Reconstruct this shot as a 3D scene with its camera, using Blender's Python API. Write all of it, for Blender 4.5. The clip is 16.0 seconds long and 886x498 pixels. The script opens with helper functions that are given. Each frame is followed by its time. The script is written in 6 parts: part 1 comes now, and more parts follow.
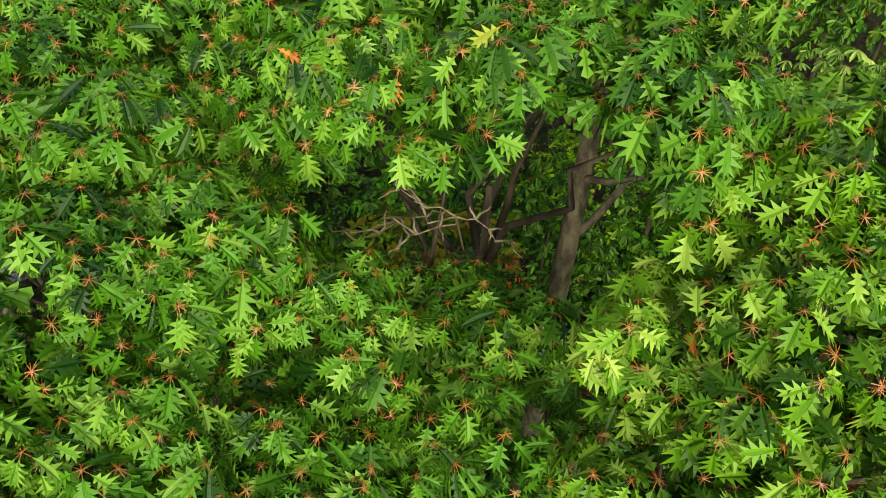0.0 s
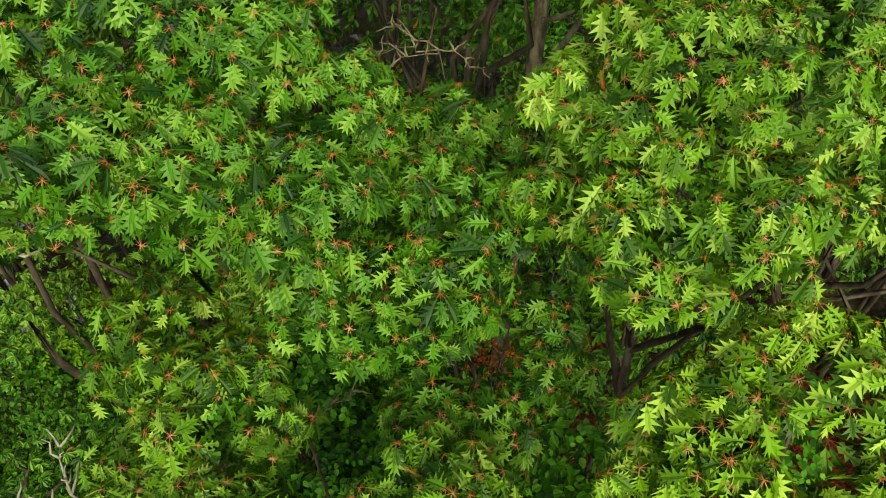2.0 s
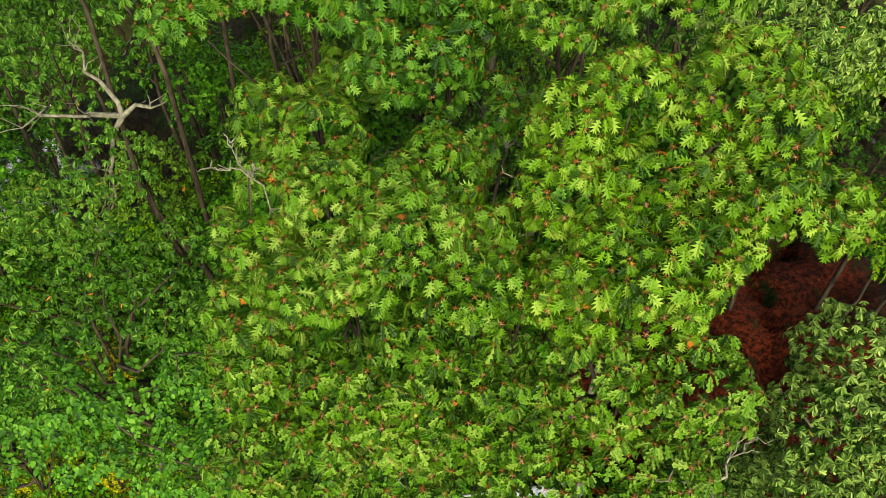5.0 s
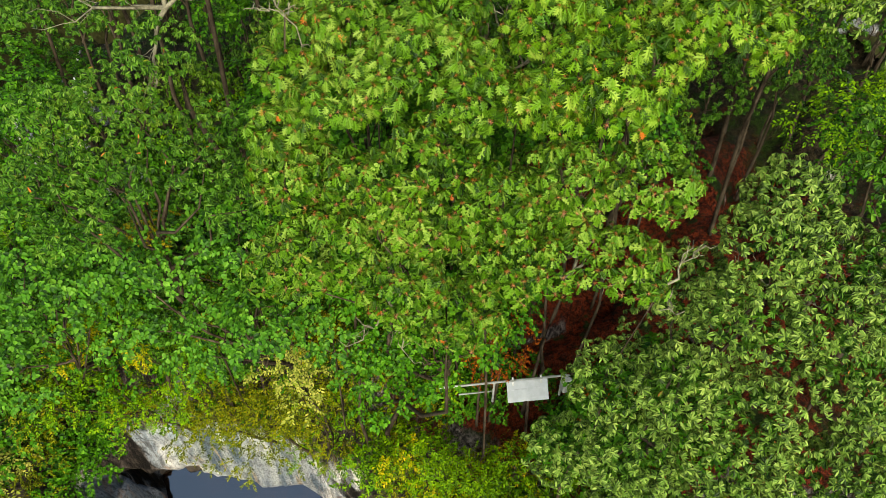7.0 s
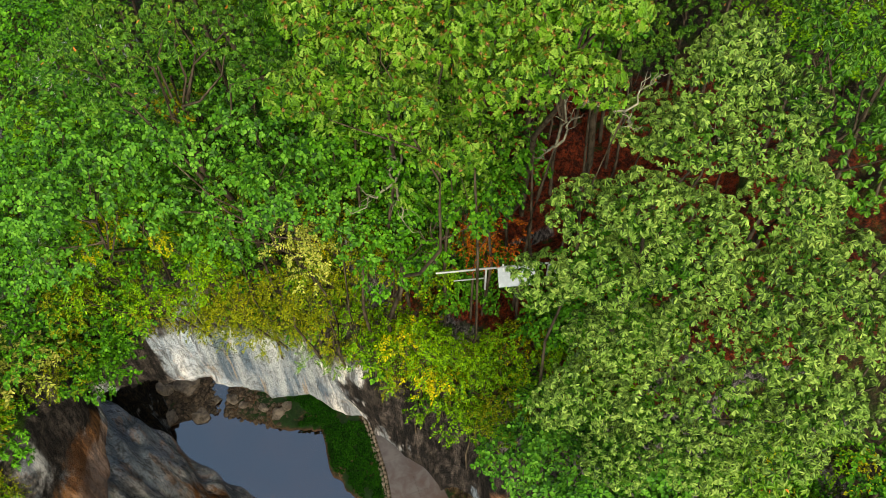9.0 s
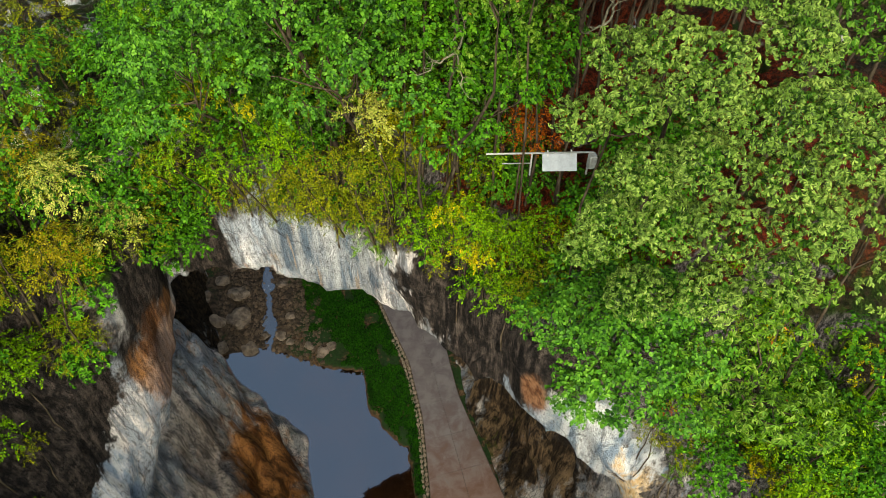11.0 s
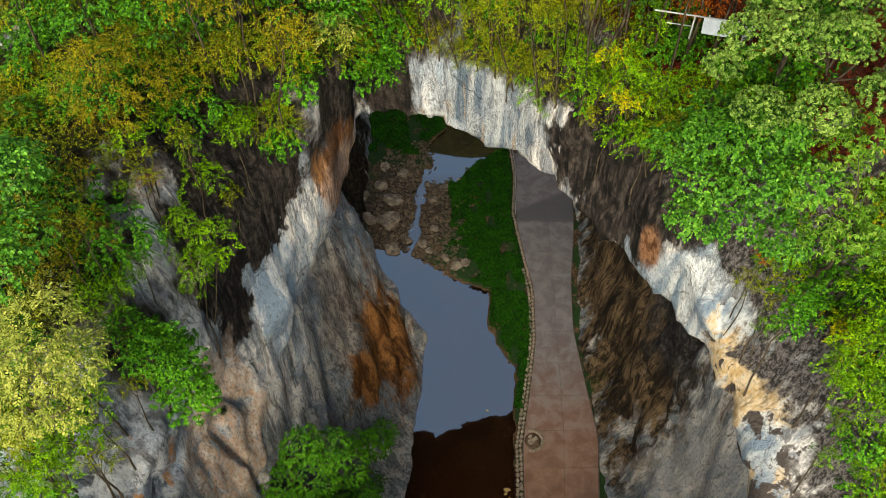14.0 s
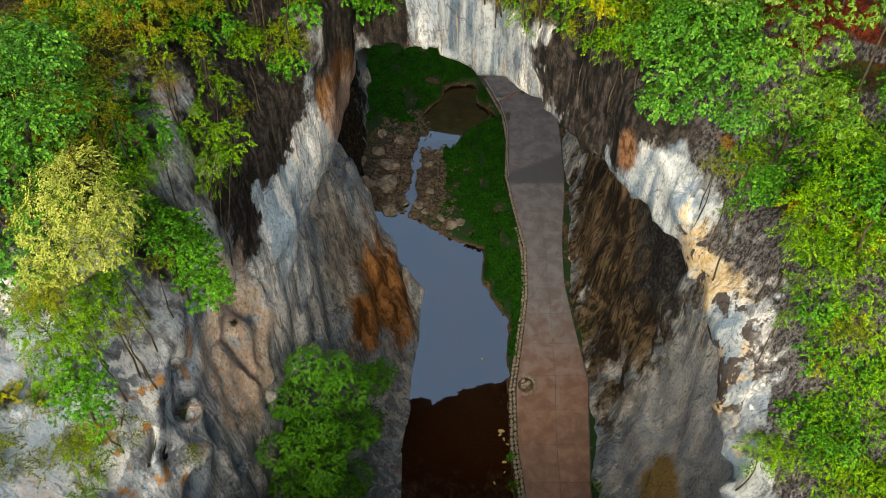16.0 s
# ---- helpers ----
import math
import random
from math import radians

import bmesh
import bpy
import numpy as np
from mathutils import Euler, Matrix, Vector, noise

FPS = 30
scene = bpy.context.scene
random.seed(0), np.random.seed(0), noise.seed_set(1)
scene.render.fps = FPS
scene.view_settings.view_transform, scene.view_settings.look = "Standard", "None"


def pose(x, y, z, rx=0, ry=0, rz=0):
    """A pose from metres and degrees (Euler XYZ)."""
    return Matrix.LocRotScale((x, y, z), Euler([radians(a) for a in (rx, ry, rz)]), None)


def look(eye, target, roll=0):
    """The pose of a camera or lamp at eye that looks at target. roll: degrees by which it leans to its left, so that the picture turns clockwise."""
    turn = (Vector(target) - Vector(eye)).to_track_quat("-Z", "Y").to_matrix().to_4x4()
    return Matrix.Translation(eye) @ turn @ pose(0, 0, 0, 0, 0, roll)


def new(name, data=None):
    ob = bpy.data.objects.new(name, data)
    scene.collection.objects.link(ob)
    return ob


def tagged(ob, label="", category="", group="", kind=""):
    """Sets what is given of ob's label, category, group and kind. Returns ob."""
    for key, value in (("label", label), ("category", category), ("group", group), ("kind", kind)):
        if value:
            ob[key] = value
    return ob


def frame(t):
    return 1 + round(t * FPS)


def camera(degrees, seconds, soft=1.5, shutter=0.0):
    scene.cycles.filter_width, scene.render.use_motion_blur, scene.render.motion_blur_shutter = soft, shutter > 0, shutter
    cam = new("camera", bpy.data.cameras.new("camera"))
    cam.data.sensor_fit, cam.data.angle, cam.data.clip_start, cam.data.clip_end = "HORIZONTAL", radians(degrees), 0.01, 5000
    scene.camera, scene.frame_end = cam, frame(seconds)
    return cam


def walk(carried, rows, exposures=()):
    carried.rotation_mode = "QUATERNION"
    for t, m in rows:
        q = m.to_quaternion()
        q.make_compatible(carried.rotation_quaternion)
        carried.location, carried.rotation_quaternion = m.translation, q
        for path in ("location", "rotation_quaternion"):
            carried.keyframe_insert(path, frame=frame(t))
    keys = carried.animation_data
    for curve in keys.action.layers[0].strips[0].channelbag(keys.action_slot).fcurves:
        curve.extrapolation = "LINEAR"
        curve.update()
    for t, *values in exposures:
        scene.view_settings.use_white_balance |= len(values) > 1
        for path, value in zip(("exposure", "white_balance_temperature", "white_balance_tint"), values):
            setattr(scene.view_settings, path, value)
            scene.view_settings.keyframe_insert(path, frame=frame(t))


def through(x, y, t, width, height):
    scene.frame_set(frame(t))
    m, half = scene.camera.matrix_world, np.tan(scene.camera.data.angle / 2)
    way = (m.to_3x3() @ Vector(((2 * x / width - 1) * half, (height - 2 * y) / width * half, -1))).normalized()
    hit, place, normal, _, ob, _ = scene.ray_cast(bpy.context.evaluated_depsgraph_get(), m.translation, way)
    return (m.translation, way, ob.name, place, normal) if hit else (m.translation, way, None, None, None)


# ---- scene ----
cam = camera(56.18, 16.0, soft=0.5)
# seconds, then place and turn of the drone
PATH = [
    (0.0, 9.74, 39.74, 86.68, 38.37, 0.38, -21.52),
    (0.5, 9.75, 39.65, 86.69, 38.28, 0.35, -21.59),
    (1.0, 9.63, 39.15, 86.62, 38.28, 0.34, -21.37),
    (1.5, 9.32, 38.25, 86.56, 38.37, 0.35, -21.42),
    (2.0, 8.94, 37.23, 86.92, 38.66, 0.35, -21.34),
    (2.5, 8.50, 36.23, 87.79, 38.77, 0.24, -21.55),
    (3.0, 8.06, 35.22, 88.78, 38.65, 0.18, -21.72),
    (3.5, 7.65, 34.27, 89.22, 38.70, 0.16, -21.88),
    (4.0, 7.32, 33.40, 89.25, 38.83, 0.23, -22.00),
    (4.5, 7.01, 32.55, 89.21, 38.95, 0.28, -21.95),
    (4.7, 6.86, 32.14, 89.19, 39.00, 0.29, -21.87),
    (6.8, 5.32, 28.12, 89.28, 39.11, -0.14, -20.92),
    (7.0, 5.21, 27.76, 89.26, 39.02, -0.14, -20.91),
    (7.5, 4.90, 26.84, 89.21, 38.85, -0.11, -20.95),
    (8.0, 4.57, 25.83, 89.17, 38.63, -0.11, -20.96),
    (8.5, 4.17, 24.72, 89.13, 38.48, -0.10, -20.96),
    (9.0, 3.79, 23.56, 89.11, 38.31, -0.14, -20.81),
    (9.2, 3.62, 23.06, 89.10, 38.25, -0.15, -20.76),
    (11.3, 1.50, 16.98, 88.89, 37.84, -0.15, -13.01),
    (11.5, 1.29, 16.29, 88.89, 37.79, -0.15, -10.95),
    (12.0, 0.80, 14.59, 88.83, 37.71, -0.15, -6.13),
    (12.5, 0.42, 12.84, 88.76, 37.67, -0.17, -1.32),
    (13.0, 0.14, 11.00, 88.67, 37.68, -0.20, 0.25),
    (13.5, 0.01, 9.17, 88.53, 37.76, -0.21, 0.15),
    (14.0, -0.06, 7.34, 88.44, 37.81, -0.19, 0.04),
    (14.5, -0.05, 5.52, 88.32, 37.89, -0.16, -0.07),
    (15.0, -0.06, 3.69, 88.21, 37.96, -0.17, -0.19),
    (15.5, -0.05, 1.87, 88.12, 38.03, -0.16, -0.30),
    (16.0, 0.00, 0.00, 88.00, 38.13, -0.17, -0.41),
]
walk(cam, [(t, pose(*p)) for t, *p in PATH], [(0.0, 2.05, 8000, 3), (2.0, 1.82, 8000, 3), (7.0, 1.72, 8000, 3), (12.0, 1.82, 8000, 3), (16.0, 1.9, 8000, 3)])

# ---- sky and sun: a bright overcast day ----
world = bpy.data.worlds.new("overcast_sky")
scene.world = world
world.use_nodes = True
wn = world.node_tree
sky = wn.nodes.new("ShaderNodeTexSky")
sky.sky_type, sky.sun_disc = "NISHITA", False
sky.sun_elevation, sky.sun_rotation = radians(40), radians(193)
sky.air_density, sky.dust_density, sky.ozone_density = 1.0, 1.2, 1.2
bg = wn.nodes["Background"]
bg.inputs["Strength"].default_value = 0.115
wn.links.new(sky.outputs["Color"], bg.inputs["Color"])

sun = new("sun", bpy.data.lights.new("sun", "SUN"))
sun.data.energy, sun.data.angle, sun.data.color = 3.05, radians(55), (1.0, 0.95, 0.87)
sun.matrix_world = look((-15, -64, 56), (0, 0, 0))

# ---- small helpers ----
RNG = np.random.default_rng(7)


def interp(v, xs, ys):
    return np.interp(v, xs, ys)


LATTICE = np.random.default_rng(3).random((64, 64, 64)).astype(np.float32)


def vnoise(x, y, z):
    """Smooth noise from 0 to 1 on a lattice with steps of 1."""
    xi, yi, zi = np.floor(x).astype(int), np.floor(y).astype(int), np.floor(z).astype(int)
    fx, fy, fz = x - xi, y - yi, z - zi
    fx, fy, fz = fx * fx * (3 - 2 * fx), fy * fy * (3 - 2 * fy), fz * fz * (3 - 2 * fz)
    out = 0.0
    for a in (0, 1):
        wx = fx if a else 1 - fx
        for b in (0, 1):
            wy = fy if b else 1 - fy
            for c in (0, 1):
                wz = fz if c else 1 - fz
                out = out + wx * wy * wz * LATTICE[(xi + a) & 63, (yi + b) & 63, (zi + c) & 63]
    return out


def mesh_from(name, verts, loops, sizes, mats=(), index=None, smooth=False):
    """A mesh from arrays: vertices, the corners of all faces in a row, and each face's number of corners."""
    me = bpy.data.meshes.new(name)
    verts, loops, sizes = np.asarray(verts, np.float32), np.asarray(loops, np.int32), np.asarray(sizes, np.int32)
    me.vertices.add(len(verts))
    me.vertices.foreach_set("co", verts.ravel())
    me.loops.add(len(loops))
    me.loops.foreach_set("vertex_index", loops)
    me.polygons.add(len(sizes))
    me.polygons.foreach_set("loop_start", np.r_[0, np.cumsum(sizes)[:-1]].astype(np.int32))
    me.polygons.foreach_set("loop_total", sizes)
    for m in mats:
        me.materials.append(m)
    if index is not None:
        me.polygons.foreach_set("material_index", np.asarray(index, np.int32))
    me.polygons.foreach_set("use_smooth", np.full(len(sizes), smooth))
    me.update(calc_edges=True)
    return me


def bm_mesh(name, bm, material):
    me = bpy.data.meshes.new(name)
    bm.to_mesh(me)
    bm.free()
    me.materials.append(material)
    return me


def part(name, data, parent, m=None, label="", kind=""):
    """A mesh as one object under a thing or a part."""
    ob = new(name, data)
    ob.parent = parent
    if m is not None:
        ob.matrix_basis = m
    return tagged(ob, label=label, kind=kind)


def thing(name, m, label, category, group="", kind=""):
    ob = new(name)
    ob.empty_display_size = 0.3
    ob.matrix_basis = m
    return tagged(ob, label=label, category=category, group=group, kind=kind)


def grid_mesh(name, xs, ys, z, mat, keep=None, smooth=True):
    """A height field over the lines xs and ys; z is an array [x, y]."""
    nx, ny = z.shape
    gx, gy = np.meshgrid(xs, ys, indexing="ij")
    verts = np.stack([gx, gy, z], -1).reshape(-1, 3)
    i = np.arange(nx * ny).reshape(nx, ny)
    quads = np.stack([i[:-1, :-1], i[1:, :-1], i[1:, 1:], i[:-1, 1:]], -1).reshape(-1, 4)
    if keep is not None:
        quads = quads[keep.ravel()]
    return mesh_from(name, verts, quads.ravel(), np.full(len(quads), 4), [mat], smooth=smooth)


def tube(points, radii, sides=7):
    """Vertices, corners and sizes of a tapering tube along points."""
    pts, verts, faces = [Vector(p) for p in points], [], []
    for k, p in enumerate(pts):
        d = (pts[min(k + 1, len(pts) - 1)] - pts[max(k - 1, 0)]).normalized()
        a = d.orthogonal().normalized()
        if abs(d.z) < 0.99:
            a = d.cross(Vector((0, 0, 1))).normalized()
        else:
            a = Vector((1, 0, 0))
        b = d.cross(a)
        for s in range(sides):
            w = 2 * math.pi * s / sides
            verts.append(p + radii[k] * (math.cos(w) * a + math.sin(w) * b))
        if k:
            o = (k - 1) * sides
            for s in range(sides):
                t = (s + 1) % sides
                faces.append((o + s, o + t, o + sides + t, o + sides + s))
    faces.append(tuple(range(len(verts) - sides, len(verts))))
    return verts, faces


def tubes_mesh(name, runs, mat, sides=7):
    verts, faces = [], []
    for points, radii in runs:
        v, f = tube(points, radii, sides)
        o = len(verts)
        verts += v
        faces += [tuple(o + i for i in q) for q in f]
    me = bpy.data.meshes.new(name)
    me.from_pydata([tuple(v) for v in verts], [], faces)
    me.materials.append(mat)
    me.polygons.foreach_set("use_smooth", np.full(len(faces), True))
    return me


def box_mesh(name, size, mat, bevel=0.01):
    bm = bmesh.new()
    bmesh.ops.create_cube(bm, size=1)
    bmesh.ops.scale(bm, vec=size, verts=bm.verts)
    if bevel:
        bmesh.ops.bevel(bm, geom=bm.edges[:], offset=bevel, segments=1, affect="EDGES")
    return bm_mesh(name, bm, mat)


# ---- materials ----
class Nodes:
    """Short ways to build a node material."""

    def __init__(self, name):
        self.mat = bpy.data.materials.new(name)
        self.mat.use_nodes = True
        self.tree = self.mat.node_tree
        self.bsdf = self.tree.nodes["Principled BSDF"]
        self.out = self.tree.nodes["Material Output"]
        self.pos = self.node("ShaderNodeNewGeometry").outputs["Position"]

    def node(self, kind, **inputs):
        n = self.tree.nodes.new(kind)
        for key, value in inputs.items():
            self.put(n.inputs[key], value)
        return n

    def put(self, socket, value):
        if isinstance(value, bpy.types.NodeSocket):
            self.tree.links.new(value, socket)
        else:
            socket.default_value = value

    def scaled(self, sx, sy, sz, off=(0, 0, 0)):
        n = self.node("ShaderNodeMapping")
        self.put(n.inputs["Vector"], self.pos)
        n.inputs["Scale"].default_value = (sx, sy, sz)
        n.inputs["Location"].default_value = off
        return n.outputs["Vector"]

    def noise(self, vec, scale, detail=4.0, rough=0.6, warp=0.0):
        n = self.node("ShaderNodeTexNoise", Scale=scale, Detail=detail, Roughness=rough, Distortion=warp)
        self.put(n.inputs["Vector"], vec)
        return n.outputs["Fac"]

    def ramp(self, fac, lo, hi):
        n = self.node("ShaderNodeMapRange")
        n.interpolation_type = "SMOOTHSTEP"
        self.put(n.inputs["Value"], fac)
        n.inputs["From Min"].default_value, n.inputs["From Max"].default_value = lo, hi
        return n.outputs["Result"]

    def mix(self, fac, a, b):
        n = self.node("ShaderNodeMix")
        n.data_type = "RGBA"
        self.put(n.inputs["Factor"], fac)
        self.put(n.inputs[6], (*a, 1) if isinstance(a, tuple) else a)
        self.put(n.inputs[7], (*b, 1) if isinstance(b, tuple) else b)
        return n.outputs[2]

    def math(self, op, a, b=0.0, clamp=False):
        n = self.node("ShaderNodeMath")
        n.operation, n.use_clamp = op, clamp
        self.put(n.inputs[0], a)
        self.put(n.inputs[1], b)
        return n.outputs[0]

    def blob(self, centre, size, hard=0.5):
        """1 inside an ellipsoid of those half sizes round centre, falling to 0 over its edge."""
        d = self.node("ShaderNodeVectorMath")
        d.operation = "SUBTRACT"
        self.put(d.inputs[0], self.pos)
        d.inputs[1].default_value = centre
        s = self.node("ShaderNodeVectorMath")
        s.operation = "DIVIDE"
        self.put(s.inputs[0], d.outputs[0])
        s.inputs[1].default_value = size
        n = self.node("ShaderNodeVectorMath")
        n.operation = "LENGTH"
        self.put(n.inputs[0], s.outputs[0])
        wob = self.math("MULTIPLY", self.math("SUBTRACT", self.noise(self.scaled(1, 1, 0.5), 0.5, 4, 0.65), 0.5), 1.6)
        return self.ramp(self.math("ADD", n.outputs["Value"], wob), 1.0 + hard * 0.3, 1.0 - hard)

    def bump(self, height, strength, distance):
        n = self.node("ShaderNodeBump", Strength=strength, Distance=distance)
        self.put(n.inputs["Height"], height)
        if self.bsdf.inputs["Normal"].links:
            self.put(n.inputs["Normal"], self.bsdf.inputs["Normal"].links[0].from_socket)
        self.put(self.bsdf.inputs["Normal"], n.outputs["Normal"])

    def finish(self, color, rough=0.8, spec=0.3):
        self.put(self.bsdf.inputs["Base Color"], (*color, 1) if isinstance(color, tuple) else color)
        self.put(self.bsdf.inputs["Roughness"], rough)
        self.bsdf.inputs["Specular IOR Level"].default_value = spec
        return self.mat


def rock_material():
    n = Nodes("limestone")
    streak = n.noise(n.scaled(1, 1, 0.13), 0.75, 7, 0.66, 0.5)
    thin = n.noise(n.scaled(1, 1, 0.07, (3, 8, 1)), 2.6, 6, 0.7, 0.3)
    fine = n.noise(n.scaled(1, 1, 0.5), 2.6, 6, 0.7)
    grit = n.noise(n.scaled(1, 1, 0.45), 5.5, 7, 0.78)
    broad = n.noise(n.scaled(1, 1, 0.5), 0.13, 4, 0.55)
    patch = n.noise(n.scaled(1, 1, 0.45, (40, 7, 3)), 0.42, 6, 0.66, 0.8)
    spots = n.noise(n.scaled(1, 1, 0.6, (9, 2, 31)), 0.8, 6, 0.62, 0.4)
    warp = n.node("ShaderNodeVectorMath")
    warp.operation = "ADD"
    n.put(warp.inputs[0], n.scaled(1, 1, 0.32))
    bent = n.node("ShaderNodeTexNoise", Scale=0.9, Detail=5.0)
    n.put(bent.inputs["Vector"], n.pos)
    n.put(warp.inputs[1], bent.outputs["Color"])
    cracks = []
    for size in (0.5, 1.4):
        v = n.node("ShaderNodeTexVoronoi", Scale=size)
        v.feature = "DISTANCE_TO_EDGE"
        n.put(v.inputs["Vector"], warp.outputs[0])
        cracks.append(v.outputs["Distance"])
    crack = n.math("MAXIMUM", n.ramp(cracks[0], 0.035, 0.0), n.math("MULTIPLY", n.ramp(cracks[1], 0.05, 0.0), 0.6))
    crack = n.math("MULTIPLY", crack, n.ramp(n.noise(n.scaled(1, 1, 1), 0.5, 3, 0.6), 0.42, 0.60))

    def lay(under, mask, over):
        return n.mix(mask, under, over)

    def times(a, b):
        return n.math("MULTIPLY", a, b)

    def either(first, *more):
        for m in more:
            first = n.math("MAXIMUM", first, m)
        return first

    # streaked pale stone, with bluish and pinkish stretches
    pale = n.mix(n.ramp(streak, 0.45, 0.55), (0.36, 0.39, 0.43), (0.88, 0.85, 0.83))
    col = lay(pale, times(n.ramp(broad, 0.50, 0.60), 0.75), (0.33, 0.42, 0.53))
    col = lay(col, times(n.ramp(patch, 0.55, 0.64), 0.7), (0.56, 0.38, 0.28))
    col = lay(col, times(n.ramp(thin, 0.53, 0.60), 0.65), (0.09, 0.09, 0.095))
    col = lay(col, times(n.ramp(n.noise(n.scaled(1, 1, 0.14, (2, 5, 8)), 7.0, 5, 0.75, 0.2), 0.52, 0.60), 0.4), (0.10, 0.10, 0.10))
    col = lay(col, times(n.ramp(n.noise(n.scaled(1, 1, 0.10, (17, 0, 5)), 0.9, 7, 0.7, 0.5), 0.60, 0.67), 0.65), (0.05, 0.046, 0.046))
    # the pale streaked buttress left of the pool
    buttress = n.mix(n.ramp(streak, 0.44, 0.55), (0.42, 0.48, 0.55), (0.92, 0.88, 0.85))
    buttress = lay(buttress, times(n.ramp(thin, 0.53, 0.60), 0.6), (0.12, 0.12, 0.12))
    col = lay(col, times(n.blob((-11, 46, 32), (4.5, 11, 19), 0.3), 0.8), buttress)
    brown = n.mix(n.ramp(thin, 0.44, 0.56), (0.42, 0.36, 0.31), (0.14, 0.115, 0.10))
    col = lay(col, times(n.blob((-7.5, 52, 24), (4.2, 8, 20), 0.3), 0.75), brown)
    blue = n.mix(n.ramp(streak, 0.44, 0.56), (0.30, 0.40, 0.52), (0.72, 0.76, 0.80))
    col = lay(col, n.blob((-11.4, 40.5, 42), (1.7, 3.2, 9), 0.3), blue)
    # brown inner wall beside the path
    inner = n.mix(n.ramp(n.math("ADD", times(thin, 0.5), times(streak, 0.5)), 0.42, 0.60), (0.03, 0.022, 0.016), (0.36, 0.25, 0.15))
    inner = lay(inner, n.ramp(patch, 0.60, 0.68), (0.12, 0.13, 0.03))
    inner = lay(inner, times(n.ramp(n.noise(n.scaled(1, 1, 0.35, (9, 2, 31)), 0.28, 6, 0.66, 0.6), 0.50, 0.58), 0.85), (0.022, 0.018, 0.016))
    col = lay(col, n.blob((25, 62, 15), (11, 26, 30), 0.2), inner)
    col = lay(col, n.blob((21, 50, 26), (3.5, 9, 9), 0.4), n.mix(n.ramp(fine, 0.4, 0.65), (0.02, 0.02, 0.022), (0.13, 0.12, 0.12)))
    # far left wall: the cave's shade is painted in as near-black brown
    cave_shade = n.mix(n.ramp(fine, 0.42, 0.66), (0.012, 0.011, 0.010), (0.11, 0.085, 0.06))
    col = lay(col, n.blob((-15, 82, 16), (7, 20, 34), 0.2), cave_shade)
    # grey slab at the foot of the wall, nearest the mouth
    slab = n.mix(n.ramp(streak, 0.40, 0.60), (0.58, 0.60, 0.64), (0.92, 0.88, 0.85))
    col = lay(col, n.blob((21.5, 31, 15), (7, 10.5, 20), 0.3), slab)
    col = lay(col, n.blob((20.6, 31.5, 12), (2.5, 3, 4.5), 0.4), (0.62, 0.40, 0.14))
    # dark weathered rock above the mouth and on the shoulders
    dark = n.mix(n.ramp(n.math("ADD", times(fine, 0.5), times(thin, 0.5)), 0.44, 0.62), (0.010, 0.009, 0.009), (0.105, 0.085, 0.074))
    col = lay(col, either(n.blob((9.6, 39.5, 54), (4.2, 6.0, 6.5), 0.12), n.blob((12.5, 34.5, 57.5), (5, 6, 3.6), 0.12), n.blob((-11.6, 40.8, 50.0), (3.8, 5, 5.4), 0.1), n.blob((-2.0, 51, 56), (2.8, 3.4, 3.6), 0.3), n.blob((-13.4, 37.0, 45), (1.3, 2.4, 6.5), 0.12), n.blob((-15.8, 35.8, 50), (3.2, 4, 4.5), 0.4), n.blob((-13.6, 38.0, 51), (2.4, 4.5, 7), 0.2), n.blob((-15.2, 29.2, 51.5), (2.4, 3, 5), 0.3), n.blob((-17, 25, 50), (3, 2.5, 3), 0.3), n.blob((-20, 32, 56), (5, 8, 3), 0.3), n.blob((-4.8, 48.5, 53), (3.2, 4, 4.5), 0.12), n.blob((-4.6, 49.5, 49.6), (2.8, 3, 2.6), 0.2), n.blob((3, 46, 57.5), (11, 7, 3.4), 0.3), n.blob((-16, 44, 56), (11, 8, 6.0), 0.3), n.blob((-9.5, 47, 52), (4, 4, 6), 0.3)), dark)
    slope = n.mix(n.ramp(grit, 0.42, 0.60), (0.016, 0.015, 0.016), (0.18, 0.165, 0.165))
    axes = n.node("ShaderNodeSeparateXYZ")
    n.put(axes.inputs[0], n.pos)
    brink = n.math("ADD", axes.outputs["X"], times(n.math("SUBTRACT", axes.outputs["Y"], 27.0), 0.15))
    brink = n.math("ADD", brink, times(n.math("MAXIMUM", n.math("SUBTRACT", axes.outputs["Y"], 28.0), 0.0), 0.38))
    beyond = n.ramp(n.math("ADD", brink, times(n.math("SUBTRACT", patch, 0.5), 6.0)), 16.9, 17.6)
    rimtop = times(times(beyond, n.ramp(axes.outputs["Z"], 35, 38)), n.ramp(axes.outputs["Y"], 48, 44))
    # roof underside: its shade is painted in with the same near-black brown
    col = lay(col, n.blob((3, 68, 49), (20, 15, 6), 0.3), cave_shade)
    # white lime crust on the lip and along the rim
    white = n.mix(n.ramp(n.noise(n.scaled(1, 1, 0.06), 1.0, 4, 0.55, 0.3), 0.40, 0.60), (0.20, 0.27, 0.35), (0.62, 0.65, 0.67))
    drip = n.mix(n.ramp(n.noise(n.scaled(1, 1, 0.06), 1.3, 5, 0.6, 0.3), 0.40, 0.60), (0.11, 0.155, 0.21), (0.43, 0.46, 0.49))
    drip = lay(drip, times(n.ramp(n.noise(n.scaled(1, 1, 0.05, (7, 1, 0)), 0.9, 4, 0.6), 0.58, 0.62), 0.8), (0.42, 0.34, 0.26))
    col = lay(col, n.blob((3.2, 47.2, 51.2), (4.0, 4.2, 3.7), 0.2), drip)
